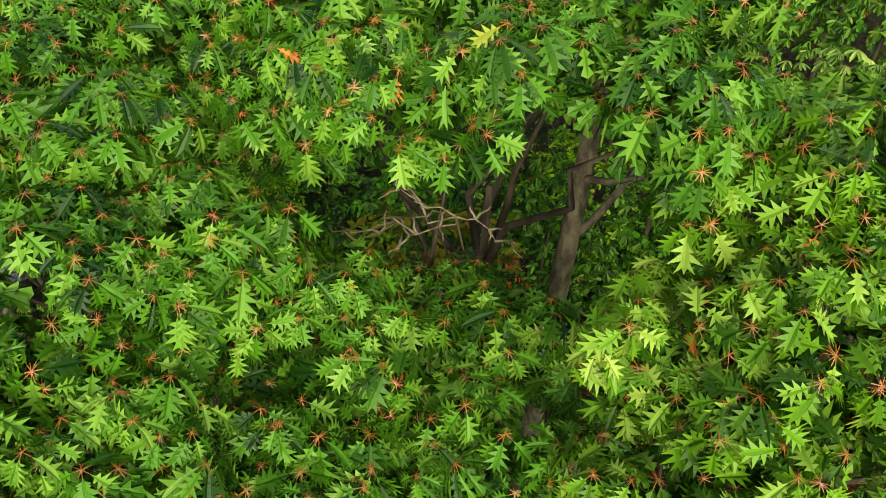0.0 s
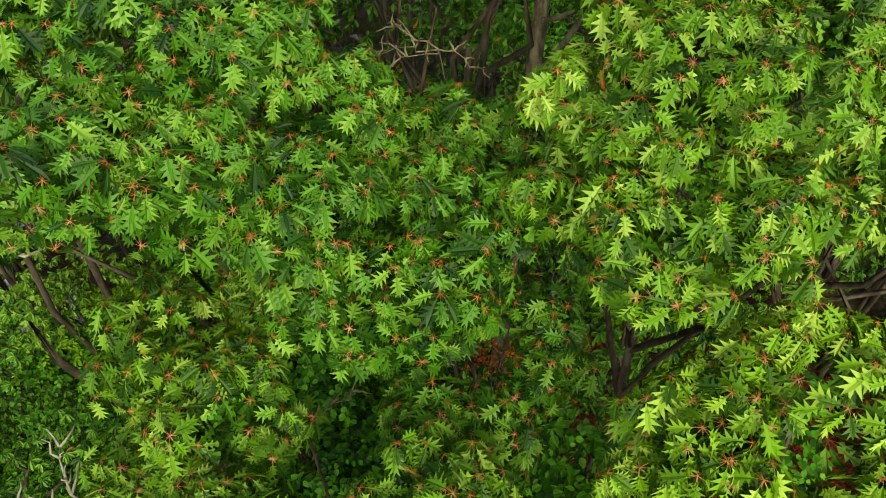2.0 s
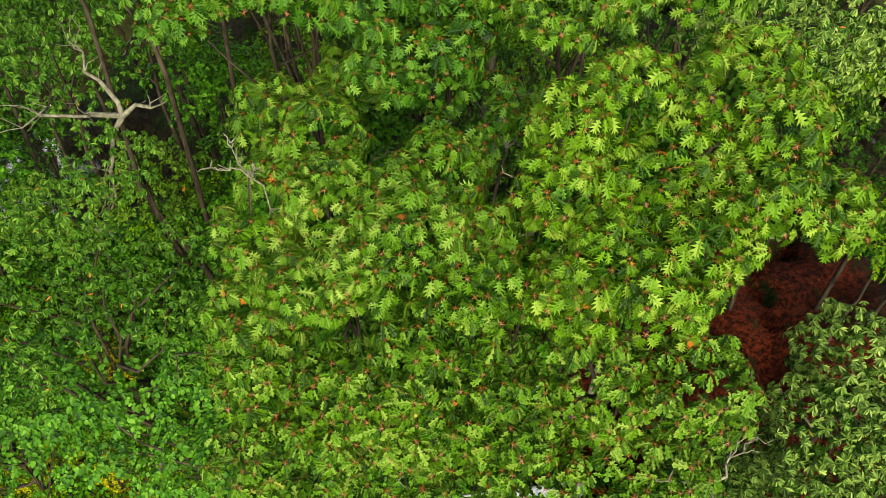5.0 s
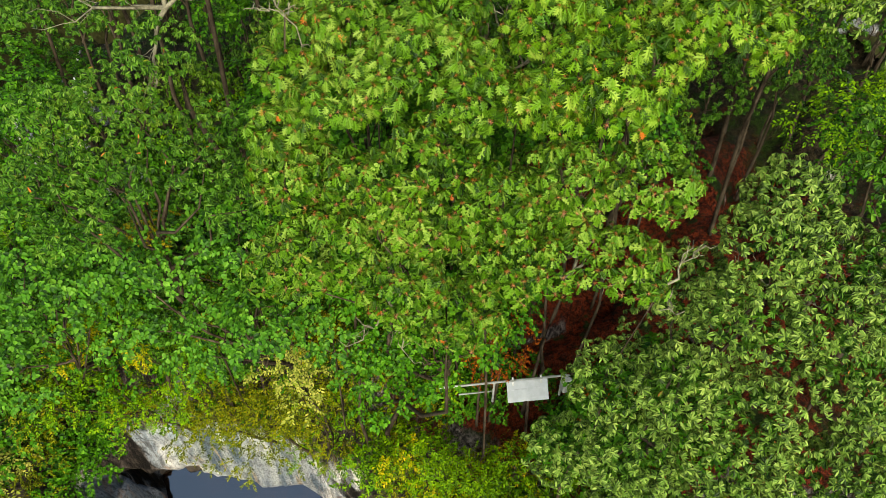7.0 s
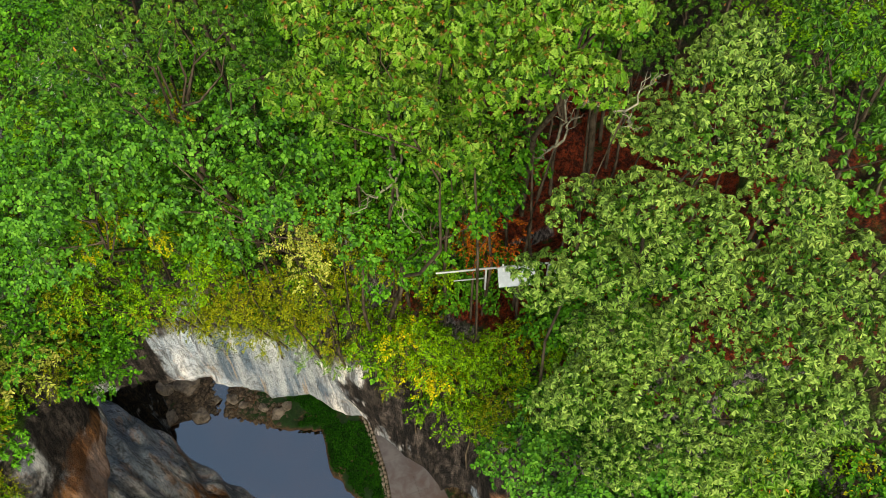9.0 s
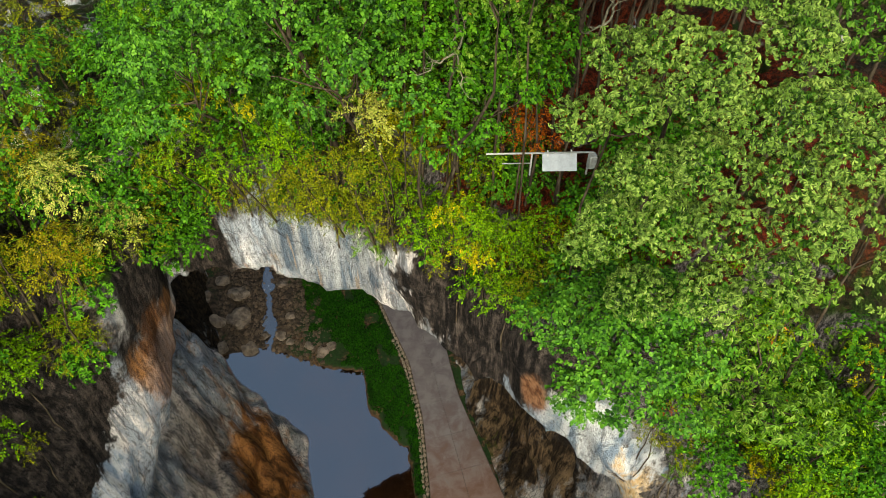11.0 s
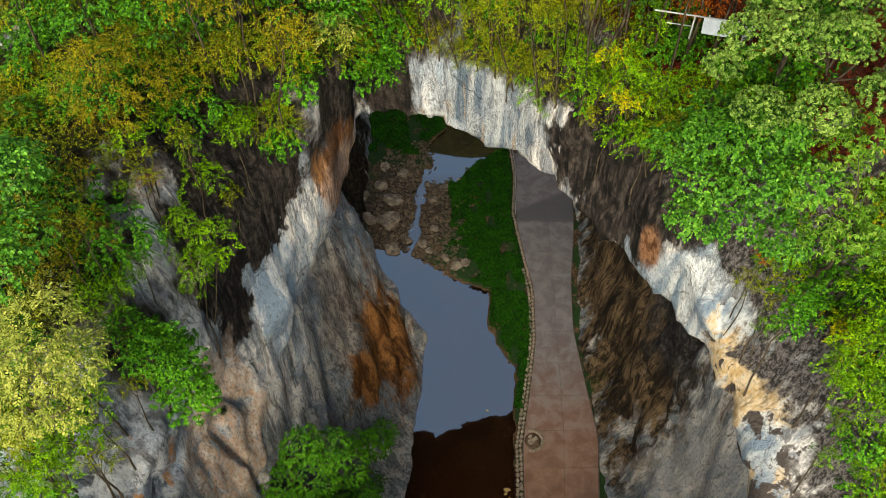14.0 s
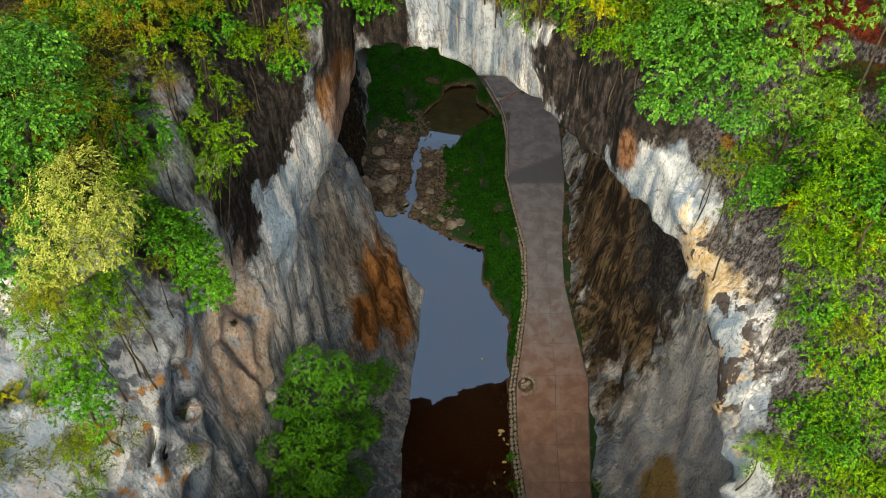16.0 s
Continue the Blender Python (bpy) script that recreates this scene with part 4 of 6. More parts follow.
def twig_spray(rng, outline, leaves, size, length, wild=0.5):
    """Leaves on both sides of a short twig that runs out along +y, facing up."""
    lv, lf = half_leaf(outline)
    V, L, S, M = [], [], [], []
    for k in range(leaves):
        at = length * (k + 0.5) / leaves
        side = 1 if k % 2 else -1
        a = -side * radians(rng.uniform(35, 75)) * (1 - 0.5 * at / length)
        s = size * rng.uniform(0.7, 1.15)
        curl = lv * s + np.stack([0 * lv[:, 0], 0 * lv[:, 1], -0.2 * s * lv[:, 1] ** 2], 1)
        m = np.array(Euler((rng.uniform(-wild, wild) - 0.15, rng.uniform(-wild, wild), a)).to_matrix())
        base = len(V)
        V += list((m @ curl.T).T + (0, at, -0.25 * at * at / length + rng.uniform(-0.05, 0.05)))
        for f in lf:
            L += [base + i for i in f]
            S.append(len(f))
            M.append(0)
    return np.array(V), np.array(L), np.array(S), np.array(M)


def scatter(name, sprays, frames, places, mats, rng):
    """One mesh of many sprays, each turned by a 3 x 3 frame and set at a place."""
    V, L, S, M, o = [], [], [], [], 0
    pick = rng.integers(0, len(sprays), len(places))
    for k, (v, l, s, m) in enumerate(sprays):
        f, p = frames[pick == k], places[pick == k]
        if not len(p):
            continue
        w = np.einsum("nij,vj->nvi", f, v) + p[:, None]
        V.append(w.reshape(-1, 3))
        L.append((l[None] + (o + np.arange(len(p)) * len(v))[:, None]).ravel())
        S.append(np.tile(s, len(p)))
        M.append(np.tile(m, len(p)))
        o += len(p) * len(v)
    return mesh_from(name, np.concatenate(V), np.concatenate(L), np.concatenate(S), mats, np.concatenate(M))


def frames_for(normals, rng, up=0.5, low=0.8, high=1.2):
    """Turns whose z axis leans from up towards the normals, spun at random, with a size."""
    z = normals * (1 - up) + np.array((0, 0, up)) + rng.normal(0, 0.16, normals.shape)
    z /= np.linalg.norm(z, axis=1, keepdims=True)
    # y axis points outward, so that twigs run out of the crown
    out = normals + rng.normal(0, 0.5, normals.shape)
    y = out - (out * z).sum(1, keepdims=True) * z
    y /= np.linalg.norm(y, axis=1, keepdims=True) + 1e-9
    x = np.cross(y, z)
    return np.stack([x, y, z], -1) * rng.uniform(low, high, len(normals))[:, None, None]


def lobes_of(rng, radius, height, count):
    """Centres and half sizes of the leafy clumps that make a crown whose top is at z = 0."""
    out = []
    for k in range(count):
        a, r = 2 * math.pi * (k * 0.618 + rng.uniform(-0.08, 0.08)), radius * math.sqrt((k + 0.35) / count) * 0.80
        s = radius * rng.uniform(0.26, 0.42)
        z = -height * (0.10 + 0.72 * (r / radius) ** 1.7 + rng.uniform(0, 0.22)) - s * 0.45
        out.append((np.array((r * math.cos(a), r * math.sin(a), z)), np.array((s, s, s * rng.uniform(0.6, 0.85)))))
    return out


def points_on(rng, lobes, density, lowest=-0.35):
    P, N = [], []
    for i, (c, s) in enumerate(lobes):
        n = int(density * 4 * math.pi * (s.mean() ** 2))
        u = rng.normal(size=(n, 3))
        u /= np.linalg.norm(u, axis=1, keepdims=True)
        u = u[u[:, 2] > lowest]
        p = c + u * s * rng.uniform(0.78, 1.05, (len(u), 1))
        ok = np.ones(len(p), bool)
        for j, (c2, s2) in enumerate(lobes):
            if j != i:
                ok &= np.linalg.norm((p - c2) / s2, axis=1) > 0.78
        P.append(p[ok])
        nrm = u[ok] / s
        N.append(nrm / np.linalg.norm(nrm, axis=1, keepdims=True))
    return np.concatenate(P), np.concatenate(N)


def make_sprays(kind):
    rng = random.Random(11)
    if kind == "oak_near":
        return [spray(rng, OAK, rng.choice((10, 11, 12)), 0.215, 0.05, 50) for _ in range(7)]
    if kind == "oak_mid":
        return [spray(rng, OAK_MID, 11, 0.185, 0.055, 48) for _ in range(5)]
    if kind == "oak_far":
        return [spray(rng, OAK_FAR, 12, 0.16, 0.0, 44) for _ in range(5)]
    if kind == "oak_fine":
        return [spray(rng, OAK_FINE, 14, 0.135, 0.0, 42) for _ in range(5)]
    if kind == "maple":
        return [twig_spray(rng, BROAD, 9, 0.145, 0.48) for _ in range(5)]
    if kind == "oval":
        return [twig_spray(rng, OVAL, 10, 0.13, 0.46) for _ in range(5)]
    if kind == "small":
        return [twig_spray(rng, OVAL, 11, 0.11, 0.46, 0.7) for _ in range(5)]
    if kind == "long":
        return [spray(rng, LONG, 10, 0.20, 0.0, 34) for _ in range(5)]


SPRAYS = {k: make_sprays(k) for k in ("oak_near", "oak_mid", "oak_far", "oak_fine", "maple", "oval", "small", "long")}
CROWNS = {}


def crown(kind, leaf, radius, height, density, seed, count, up=0.5):
    """A crown mesh with its top at z = 0, and its clumps; alike crowns share one mesh."""
    key = (kind, leaf, radius, height, density, seed, count)
    if key not in CROWNS:
        r = random.Random(seed)
        rng = np.random.default_rng(seed)
        lobes = lobes_of(r, radius, height, count)
        p, n = points_on(rng, lobes, density)
        CROWNS[key] = scatter("crown", SPRAYS[kind], frames_for(n, rng, up), p, [LEAF[leaf], PETIOLE], rng), lobes
    return CROWNS[key]


def bend(a, b, rng, sag=0.12, steps=4):
    """A crooked run from a to b."""
    a, b = Vector(a), Vector(b)
    w = (b - a).length * sag
    pts = [a]
    for k in range(1, steps):
        t = k / steps
        pts.append(a.lerp(b, t) + Vector((rng.uniform(-w, w), rng.uniform(-w, w), rng.uniform(-w, w) * 0.5 + w * 0.6 * math.sin(math.pi * t))))
    return pts + [b]


def tree(name, x, y, z_top, made, label, category, group, bark=BARK, girth=0.16, spin=None, base=None, limbs=6, scale=1.0):
    """A tree or shrub whose crown's top is at z_top: a stem on the ground, limbs to the clumps, and the crown."""
    me, lobes = made
    fx0, fy0 = rooted(x, y, z_top) if base is None else (x, y)
    g = land(fx0, fy0) - 0.3 if base is None else base
    rng = random.Random(int(x * 100) + int(y * 10))
    turn = rng.uniform(0, 360) if spin is None else spin
    t = thing(name, pose(fx0, fy0, g), label, category, group)
    place = pose(x - fx0, y - fy0, z_top - g, 0, 0, turn) @ Matrix.Scale(scale, 4)
    part("crown", me, t, place, kind="stuff")
    fork = Vector(((x - fx0) * 0.6 + rng.uniform(-0.3, 0.3), (y - fy0) * 0.6 + rng.uniform(-0.3, 0.3), max((z_top - g) * 0.55, z_top - g - 5.5 * scale)))
    tip = place @ Vector(lobes[0][0])
    stem = bend((0, 0, 0), fork, rng, 0.03, 3) + bend(fork, tip, rng, 0.06, 3)[1:]
    rad = [girth * (1 - 0.8 * k / (len(stem) - 1)) for k in range(len(stem))]
    part("trunk", tubes_mesh("trunk", [(stem, rad)], bark), t)
    for c, s in lobes[1 : limbs + 1]:
        goal = place @ (Vector(c) + Vector((0, 0, -0.1)))
        start = fork.lerp(tip, rng.uniform(0.0, 0.6))
        run = bend(start, goal, rng, 0.1, 4)
        part("limb", tubes_mesh("limb", [(run, [girth * 0.42 * (1 - 0.2 * k) for k in range(5)])], bark, 5), t)
    return t


OAK_LABEL = "tall oak with lobed green leaves and orange-red leaf stalks"


# shafts between the crowns where no leaves grow: two ends and a radius
SHAFTS = [
    ((11.6, 42.7, 83.4), (12.7, 44.3, 79.0), 0.4), ((10.7, 43.0, 82.6), (12.2, 45.4, 79.4), 0.26), ((11.5, 42.3, 80.6), (11.9, 43.0, 78.0), 0.3),
    ((9.1, 40.8, 81.2), (10.1, 45.0, 75.6), 0.34), ((7.2, 39.6, 81.0), (7.0, 43.4, 75.8), 0.28), ((12.2, 38.6, 81.6), (13.6, 41.0, 75.6), 0.26), ((13.5, 38.4, 81.8), (15.0, 40.0, 78.6), 0.24),
    ((10.9, 41.0, 80.0), (12.2, 43.2, 76.6), 0.36), ((8.6, 43.2, 83.0), (8.7, 44.2, 80.0), 0.2),
]


def off_shafts(p, n, origin):
    """Those of the places p, with their normals n, that lie in no shaft."""
    q, ok = p + np.array(origin), np.ones(len(p), bool)
    for a, b, r in SHAFTS:
        a, d = np.array(a), np.array(b) - np.array(a)
        t = np.clip(((q - a) @ d) / (d @ d), -0.3, 1)
        ok &= np.linalg.norm(q - a - t[:, None] * d, axis=1) > r
    return p[ok], n[ok]


def clump_tree(name, leaf, kind, clumps, label, group, density=10.0, girth=0.16, bark=BARK, up=0.5, lean=(0, 0), seed=1, base=None, every=1, puff=1.0, inner=0):
    """A tree whose crown is made of the given clumps (x, y, z, radius)."""
    rng, r = np.random.default_rng(seed), random.Random(seed)
    c = np.array(clumps)
    c[:, 3] *= puff
    x, y = c[:, 0].mean() + lean[0], c[:, 1].mean() + lean[1]
    if base is None:
        x, y = rooted(x, y, c[:, 2].max())
        if x > -8:
            x, y = x + 0.8, y + 2.2
    g = land(x, y) - 0.4 if base is None else base
    t = thing(name, pose(x, y, g), label, "tree", group)
    lobes = [(row[:3] - (x, y, g), row[3] * np.array((1.0, 1.0, r.uniform(0.6, 0.8)))) for row in c]
    p, n = off_shafts(*points_on(rng, lobes, density), (x, y, g))
    part("crown", scatter("crown", SPRAYS[kind], frames_for(n, rng, up), p, [LEAF[leaf], PETIOLE], rng), t, kind="stuff")
    # inner leaves always take the darker oak_deep, which darkens the crown's gaps by colour
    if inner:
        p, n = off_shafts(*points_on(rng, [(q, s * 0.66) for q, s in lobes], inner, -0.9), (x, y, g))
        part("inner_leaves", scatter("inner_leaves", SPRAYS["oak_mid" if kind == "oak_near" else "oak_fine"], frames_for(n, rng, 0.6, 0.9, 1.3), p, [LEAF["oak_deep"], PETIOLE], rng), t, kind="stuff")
    high = c[:, 2].mean() - g
    fork = Vector((c[:, 0].mean() - x + r.uniform(-0.3, 0.3), c[:, 1].mean() - y + r.uniform(-0.3, 0.3), high * 0.66))
    tip = fork + Vector((r.uniform(-0.3, 0.3), r.uniform(-0.3, 0.3), high * 0.22))
    stem = bend((0, 0, 0), fork, r, 0.02, 4) + [tip]
    part("trunk", tubes_mesh("trunk", [(stem, [girth, girth * 0.9, girth * 0.8, girth * 0.72, girth * 0.62, girth * 0.3])], bark), t)
    for k, (q, s) in list(enumerate(lobes))[::every]:
        start = fork.lerp(tip, r.uniform(-0.25, 0.8))
        run = bend(start, Vector(q) + Vector((0, 0, -0.15)), r, 0.1, 4)
        part("limb", tubes_mesh("limb", [(run, [girth * 0.4 * (1 - 0.2 * j) for j in range(5)])], bark, 5), t)
    return t


# oaks right under the start of the flight
LEFT_OAK = ((8.7, 45.7, 82.6, 0.8), (9.8, 45.7, 82.6, 0.8), (9, 44.4, 82.6, 0.8), (10, 45.1, 82.2, 0.8), (8.6, 43.4, 82.6, 0.8), (9.4, 43.4, 82.4, 0.8), (7.8, 44.2, 82.8, 0.8), (10, 42.9, 81.8, 0.8), (8.6, 42.3, 82.2, 0.8), (9.4, 42, 81.8, 0.8), (7.7, 42.4, 82.4, 0.8), (8, 46.6, 82.1, 0.9), (9.4, 46.9, 81.9, 0.9), (6.8, 45.2, 81.9, 0.9), (6.9, 43.4, 81.5, 0.8))
BACK_OAK = ((10.8, 44.2, 82.9, 0.7), (11.6, 44.4, 83.1, 0.7), (11.8, 43.3, 83.3, 0.7), (11.3, 43.9, 82.7, 0.7), (10.6, 44.6, 82.5, 0.7), (12.5, 43.6, 83.1, 0.7), (12.4, 42.7, 83.3, 0.6), (11.5, 45.4, 83.1, 0.8), (12.7, 44.8, 83.1, 0.8), (13.8, 44.2, 83.1, 0.8), (10.6, 45.8, 82.9, 0.8), (12.4, 46.2, 82.8, 0.9), (14.2, 45.6, 82.6, 0.9))
RIGHT_OAK = ((12.9, 42.4, 82.8, 0.7), (13.4, 41.9, 83.1, 0.7), (12.6, 41.3, 82.8, 0.7), (12, 41.8, 82.3, 0.6), (12.2, 40.9, 82.4, 0.7), (13, 40.7, 82.9, 0.7), (11.6, 41.2, 81.9, 0.6), (11.8, 40.3, 82.1, 0.7), (12.6, 40.1, 82.4, 0.7), (13.8, 41.1, 82.9, 0.7), (14.4, 42.4, 82.8, 0.8), (14.2, 40.2, 82.2, 0.8), (14.8, 41.2, 82.4, 0.8))
MID_OAK = ((11.2, 43.4, 80.7, 0.7), (11.3, 42.6, 81.3, 0.7), (10.7, 42.7, 81.1, 0.8), (10.9, 41.8, 81.4, 0.8), (10.2, 42.1, 81.0, 0.8), (11.6, 42.4, 80.5, 0.6), (10.4, 41.4, 80.9, 0.8), (9.7, 41.6, 80.8, 0.8), (11.2, 41, 80.0, 0.8), (10.4, 40.6, 79.8, 0.8))
FRONT_OAK = ((7.9, 42.4, 79.9, 0.8), (8.4, 41.2, 80.2, 0.8), (9.3, 42.6, 79.9, 0.8), (8.1, 39.9, 80.2, 0.8), (7.6, 41.0, 79.6, 0.8), (7.0, 40.3, 79.4, 0.8), (9.0, 39.2, 80.4, 0.8), (9.7, 39.6, 80.4, 0.8), (8.9, 38.4, 80.6, 0.8), (10.0, 38.7, 79.8, 0.8), (8.2, 38.6, 80.0, 0.8), (7.4, 38.8, 79.7, 0.8), (9.5, 37.7, 80.0, 0.8), (6.6, 39.4, 78.8, 0.8))
BRIGHT_OAK = ((11.6, 39.0, 81.2, 0.8), (11.1, 38.4, 80.6, 0.8), (12.6, 39.1, 81.4, 0.8), (13.5, 38.4, 81.6, 0.8), (12.8, 38.0, 81.2, 0.8), (13.9, 37.6, 81.7, 0.8), (12.2, 37.9, 80.9, 0.8), (13.2, 36.8, 81.2, 0.8), (12.4, 36.7, 80.8, 0.8), (11.4, 37.3, 80.4, 0.8), (11.7, 36.5, 80.4, 0.8), (10.7, 37.1, 80.0, 0.8), (14.4, 38.8, 81.4, 0.9), (14.2, 36.6, 80.8, 0.8))
SOUTH_OAK = ((7.7, 37.5, 78.9, 0.9), (8.3, 36.9, 78.4, 0.9), (6.6, 37.2, 77.9, 0.9), (9.4, 36.4, 78.7, 0.9), (9.6, 35.8, 77.7, 0.9), (7.8, 36.6, 76.9, 0.9), (9.0, 36.4, 75.4, 0.9), (10.8, 36.2, 78.9, 0.9), (12.0, 35.6, 79.1, 0.9), (10.6, 35.4, 77.9, 0.9), (6.5, 38.6, 78.4, 0.9), (11.4, 34.9, 77.9, 0.8), (6.0, 37.9, 76.8, 0.9), (8.8, 37.4, 79.2, 0.9))
BLUE_OAK = ((17.1, 41.8, 80.0, 0.9), (16.3, 42.9, 80.2, 0.9), (18.5, 42.6, 80.0, 0.9), (17.4, 40.7, 79.4, 0.9), (16.0, 41.4, 79.6, 0.9), (17.4, 43.8, 80.2, 1.0), (18.9, 44.0, 79.8, 1.0), (16.2, 44.4, 80.4, 1.0), (18.6, 41.2, 79.0, 0.9))
GREY_OAK = ((1.4, 43.9, 75.2, 1.0), (2.8, 43.0, 75.2, 1.0), (4.9, 42.8, 75.2, 1.0), (5.6, 42.2, 74.1, 1.0), (1.5, 42.9, 74.1, 1.0), (1.8, 45.0, 76.0, 1.0), (3.8, 44.4, 75.2, 1.0), (3.4, 45.8, 75.6, 1.1), (0.4, 44.6, 74.2, 1.0), (5.4, 44.2, 75.0, 1.0), (4.6, 46.2, 76.2, 1.1))
GREEN_MAPLE = ((6.6, 42.5, 71.7, 1.2), (5.3, 43.7, 72.2, 1.2), (4.6, 43.9, 70.2, 1.2), (6.8, 42.8, 69.2, 1.2), (3.4, 44.3, 70.7, 1.2), (2.2, 44.5, 68.7, 1.2), (5.3, 43.3, 68.2, 1.2), (2.1, 44.4, 71.7, 1.2), (7.2, 42.3, 67.7, 1.2), (7.9, 41.6, 66.7, 1.2), (3.1, 44.1, 66.2, 1.2), (0.8, 45.4, 67.2, 1.2), (4.2, 42.4, 69.6, 1.2), (5.6, 41.9, 70.4, 1.2))
LOWER_OAK = ((11.0, 39.6, 73.7, 1.1), (9.7, 40.2, 72.2, 1.1), (11.7, 39.8, 71.2, 1.0), (8.8, 40.3, 74.2, 1.1), (8.0, 40.4, 75.2, 1.1), (12.6, 40.0, 72.7, 1.0), (10.2, 39.6, 75.2, 1.1), (11.6, 39.3, 75.2, 1.1), (10.9, 40.4, 69.7, 1.0), (9.4, 40.8, 69.7, 1.1), (7.5, 41.4, 72.7, 1.1))
WEST_MAPLE = ((-1.4, 45.1, 70.2, 1.2), (-2.3, 44.7, 69.2, 1.2), (-0.1, 45.1, 71.2, 1.2), (-0.7, 45.6, 72.2, 1.2), (-0.2, 45.7, 68.7, 1.2), (-2.3, 45.5, 65.7, 1.2), (0.9, 45.0, 70.2, 1.2), (-3.6, 45.9, 65.2, 1.2), (-1.8, 46.8, 67.4, 1.2), (0.6, 46.8, 69.0, 1.2))
SLOT_TREE = ((-10.6, 34.0, 29.6, 1.6), (-8.8, 35.0, 27.0, 1.7), (-12.6, 33.0, 25.8, 1.6), (-10.2, 33.4, 25.6, 2.0), (-8.0, 36.0, 21.6, 1.8), (-12.4, 32.0, 20.2, 1.9), (-10.0, 33.0, 18.0, 2.1), (-7.6, 36.0, 14.6, 1.8), (-13.4, 29.4, 18.6, 1.7), (-11.0, 30.2, 16.0, 2.1), (-8.4, 33.0, 9.4, 1.8), (-9.2, 31.6, 21.4, 1.9), (-7.0, 34.0, 17.6, 1.6), (-9.4, 30.6, 11.4, 1.9), (-12.4, 29.0, 12.4, 1.8), (-11.3, 28.6, 26.2, 1.6), (-10.2, 30.6, 25.6, 1.7), (-12.8, 28.0, 26.6, 1.4), (-9.6, 28.4, 22.0, 1.8), (-7.2, 40.0, 17.4, 1.2), (-7.2, 38.8, 10.4, 1.5), (-6.4, 41.6, 13.6, 1.5), (-5.8, 44.0, 11.0, 1.3))
UPPER_MAPLE = ((8.4, 42.6, 72.5, 1.2), (9.6, 42.0, 72.0, 1.2), (8.6, 41.2, 71.0, 1.2), (7.4, 42.0, 72.0, 1.2), (10.4, 41.0, 71.0, 1.2), (12.0, 41.8, 71.6, 1.1), (12.6, 41.0, 70.0, 1.0), (6.4, 43.6, 73.0, 1.3), (9.0, 44.0, 73.4, 1.3), (11.0, 43.2, 73.0, 1.3), (7.4, 45.2, 73.6, 1.4), (10.2, 45.6, 74.0, 1.4))
FENCE_MAPLE = ((9.4, 40.4, 66.6, 0.9), (8.2, 40.8, 65.8, 1.0), (10.9, 39.9, 69.0, 1.0), (11.9, 40.2, 69.2, 1.0), (9.8, 41.2, 68.4, 1.1), (8.6, 41.6, 67.4, 1.1), (11.0, 41.4, 69.6, 1.1))
BIG_GREY = ((15.0, 35.1, 76.6, 1.3), (13.9, 34.1, 76.1, 1.3), (15.7, 33.8, 75.6, 1.3), (13.9, 35.7, 75.1, 1.3), (15.7, 32.5, 75.1, 1.3), (12.7, 33.8, 74.6, 1.2), (13.5, 32.8, 74.6, 1.3), (11.9, 34.9, 73.6, 1.2), (11.6, 33.4, 73.1, 1.2), (10.8, 34.6, 71.6, 1.1), (13.1, 32.3, 74.1, 1.3), (16.6, 34.6, 75.8, 1.3), (16.4, 36.2, 76.2, 1.3))
LOW_GREY = ((12.2, 33.6, 69.6, 1.1), (12.3, 32.5, 71.1, 1.3), (11.3, 32.3, 69.1, 1.3), (13.4, 31.4, 72.1, 1.3), (12.6, 31.0, 70.1, 1.3), (14.4, 31.4, 73.6, 1.3), (15.7, 31.2, 73.8, 1.3), (15.2, 30.4, 72.1, 1.3), (13.8, 30.2, 70.6, 1.3), (15.6, 29.2, 71.3, 1.3), (11.1, 33.2, 67.0, 1.0), (16.8, 30.2, 72.8, 1.3), (15.4, 29.2, 69.1, 1.3), (13.9, 30.0, 67.6, 1.3), (12.3, 31.3, 66.4, 1.3), (17.4, 31.6, 73.0, 1.3))
LIME_OAK = ((18.1, 35.6, 76.2, 1.2), (18.0, 34.0, 76.0, 1.2), (17.7, 32.8, 75.0, 1.2), (19.4, 34.6, 76.2, 1.3), (19.6, 36.4, 76.8, 1.3), (19.4, 32.9, 75.0, 1.3))
CHESTNUT = ((15.4, 30.6, 65.0, 1.1), (14.4, 29.8, 63.7, 1.1), (16.2, 29.2, 63.7, 1.1), (15.5, 28.3, 62.2, 1.1), (17.4, 29.8, 64.6, 1.2), (17.6, 28.0, 63.0, 1.2), (18.6, 30.8, 66.0, 1.3), (15.9, 27.3, 63.2, 1.1), (15.6, 26.8, 64.2, 1.0), (16.8, 26.6, 63.6, 1.1), (15.4, 29.6, 66.9, 1.1), (17.6, 27.0, 63.0, 1.2))
RIGHT_MAPLE = ((11.5, 32.7, 63.7, 1.2), (12.8, 31.1, 63.2, 1.2), (11.2, 31.6, 62.2, 1.1), (12.4, 30.5, 61.2, 1.2), (10.6, 34.1, 61.7, 1.1), (13.8, 32.5, 64.2, 1.2), (11.6, 31.0, 60.4, 1.0), (14.0, 30.8, 62.2, 1.2), (12.0, 34.4, 63.4, 1.2), (14.6, 29.4, 61.0, 1.1), (11.8, 31.0, 65.4, 1.1), (12.9, 30.2, 63.9, 1.1), (13.4, 31.4, 65.6, 1.1), (11.2, 31.4, 60.0, 1.0), (14.6, 30.0, 64.0, 1.1))

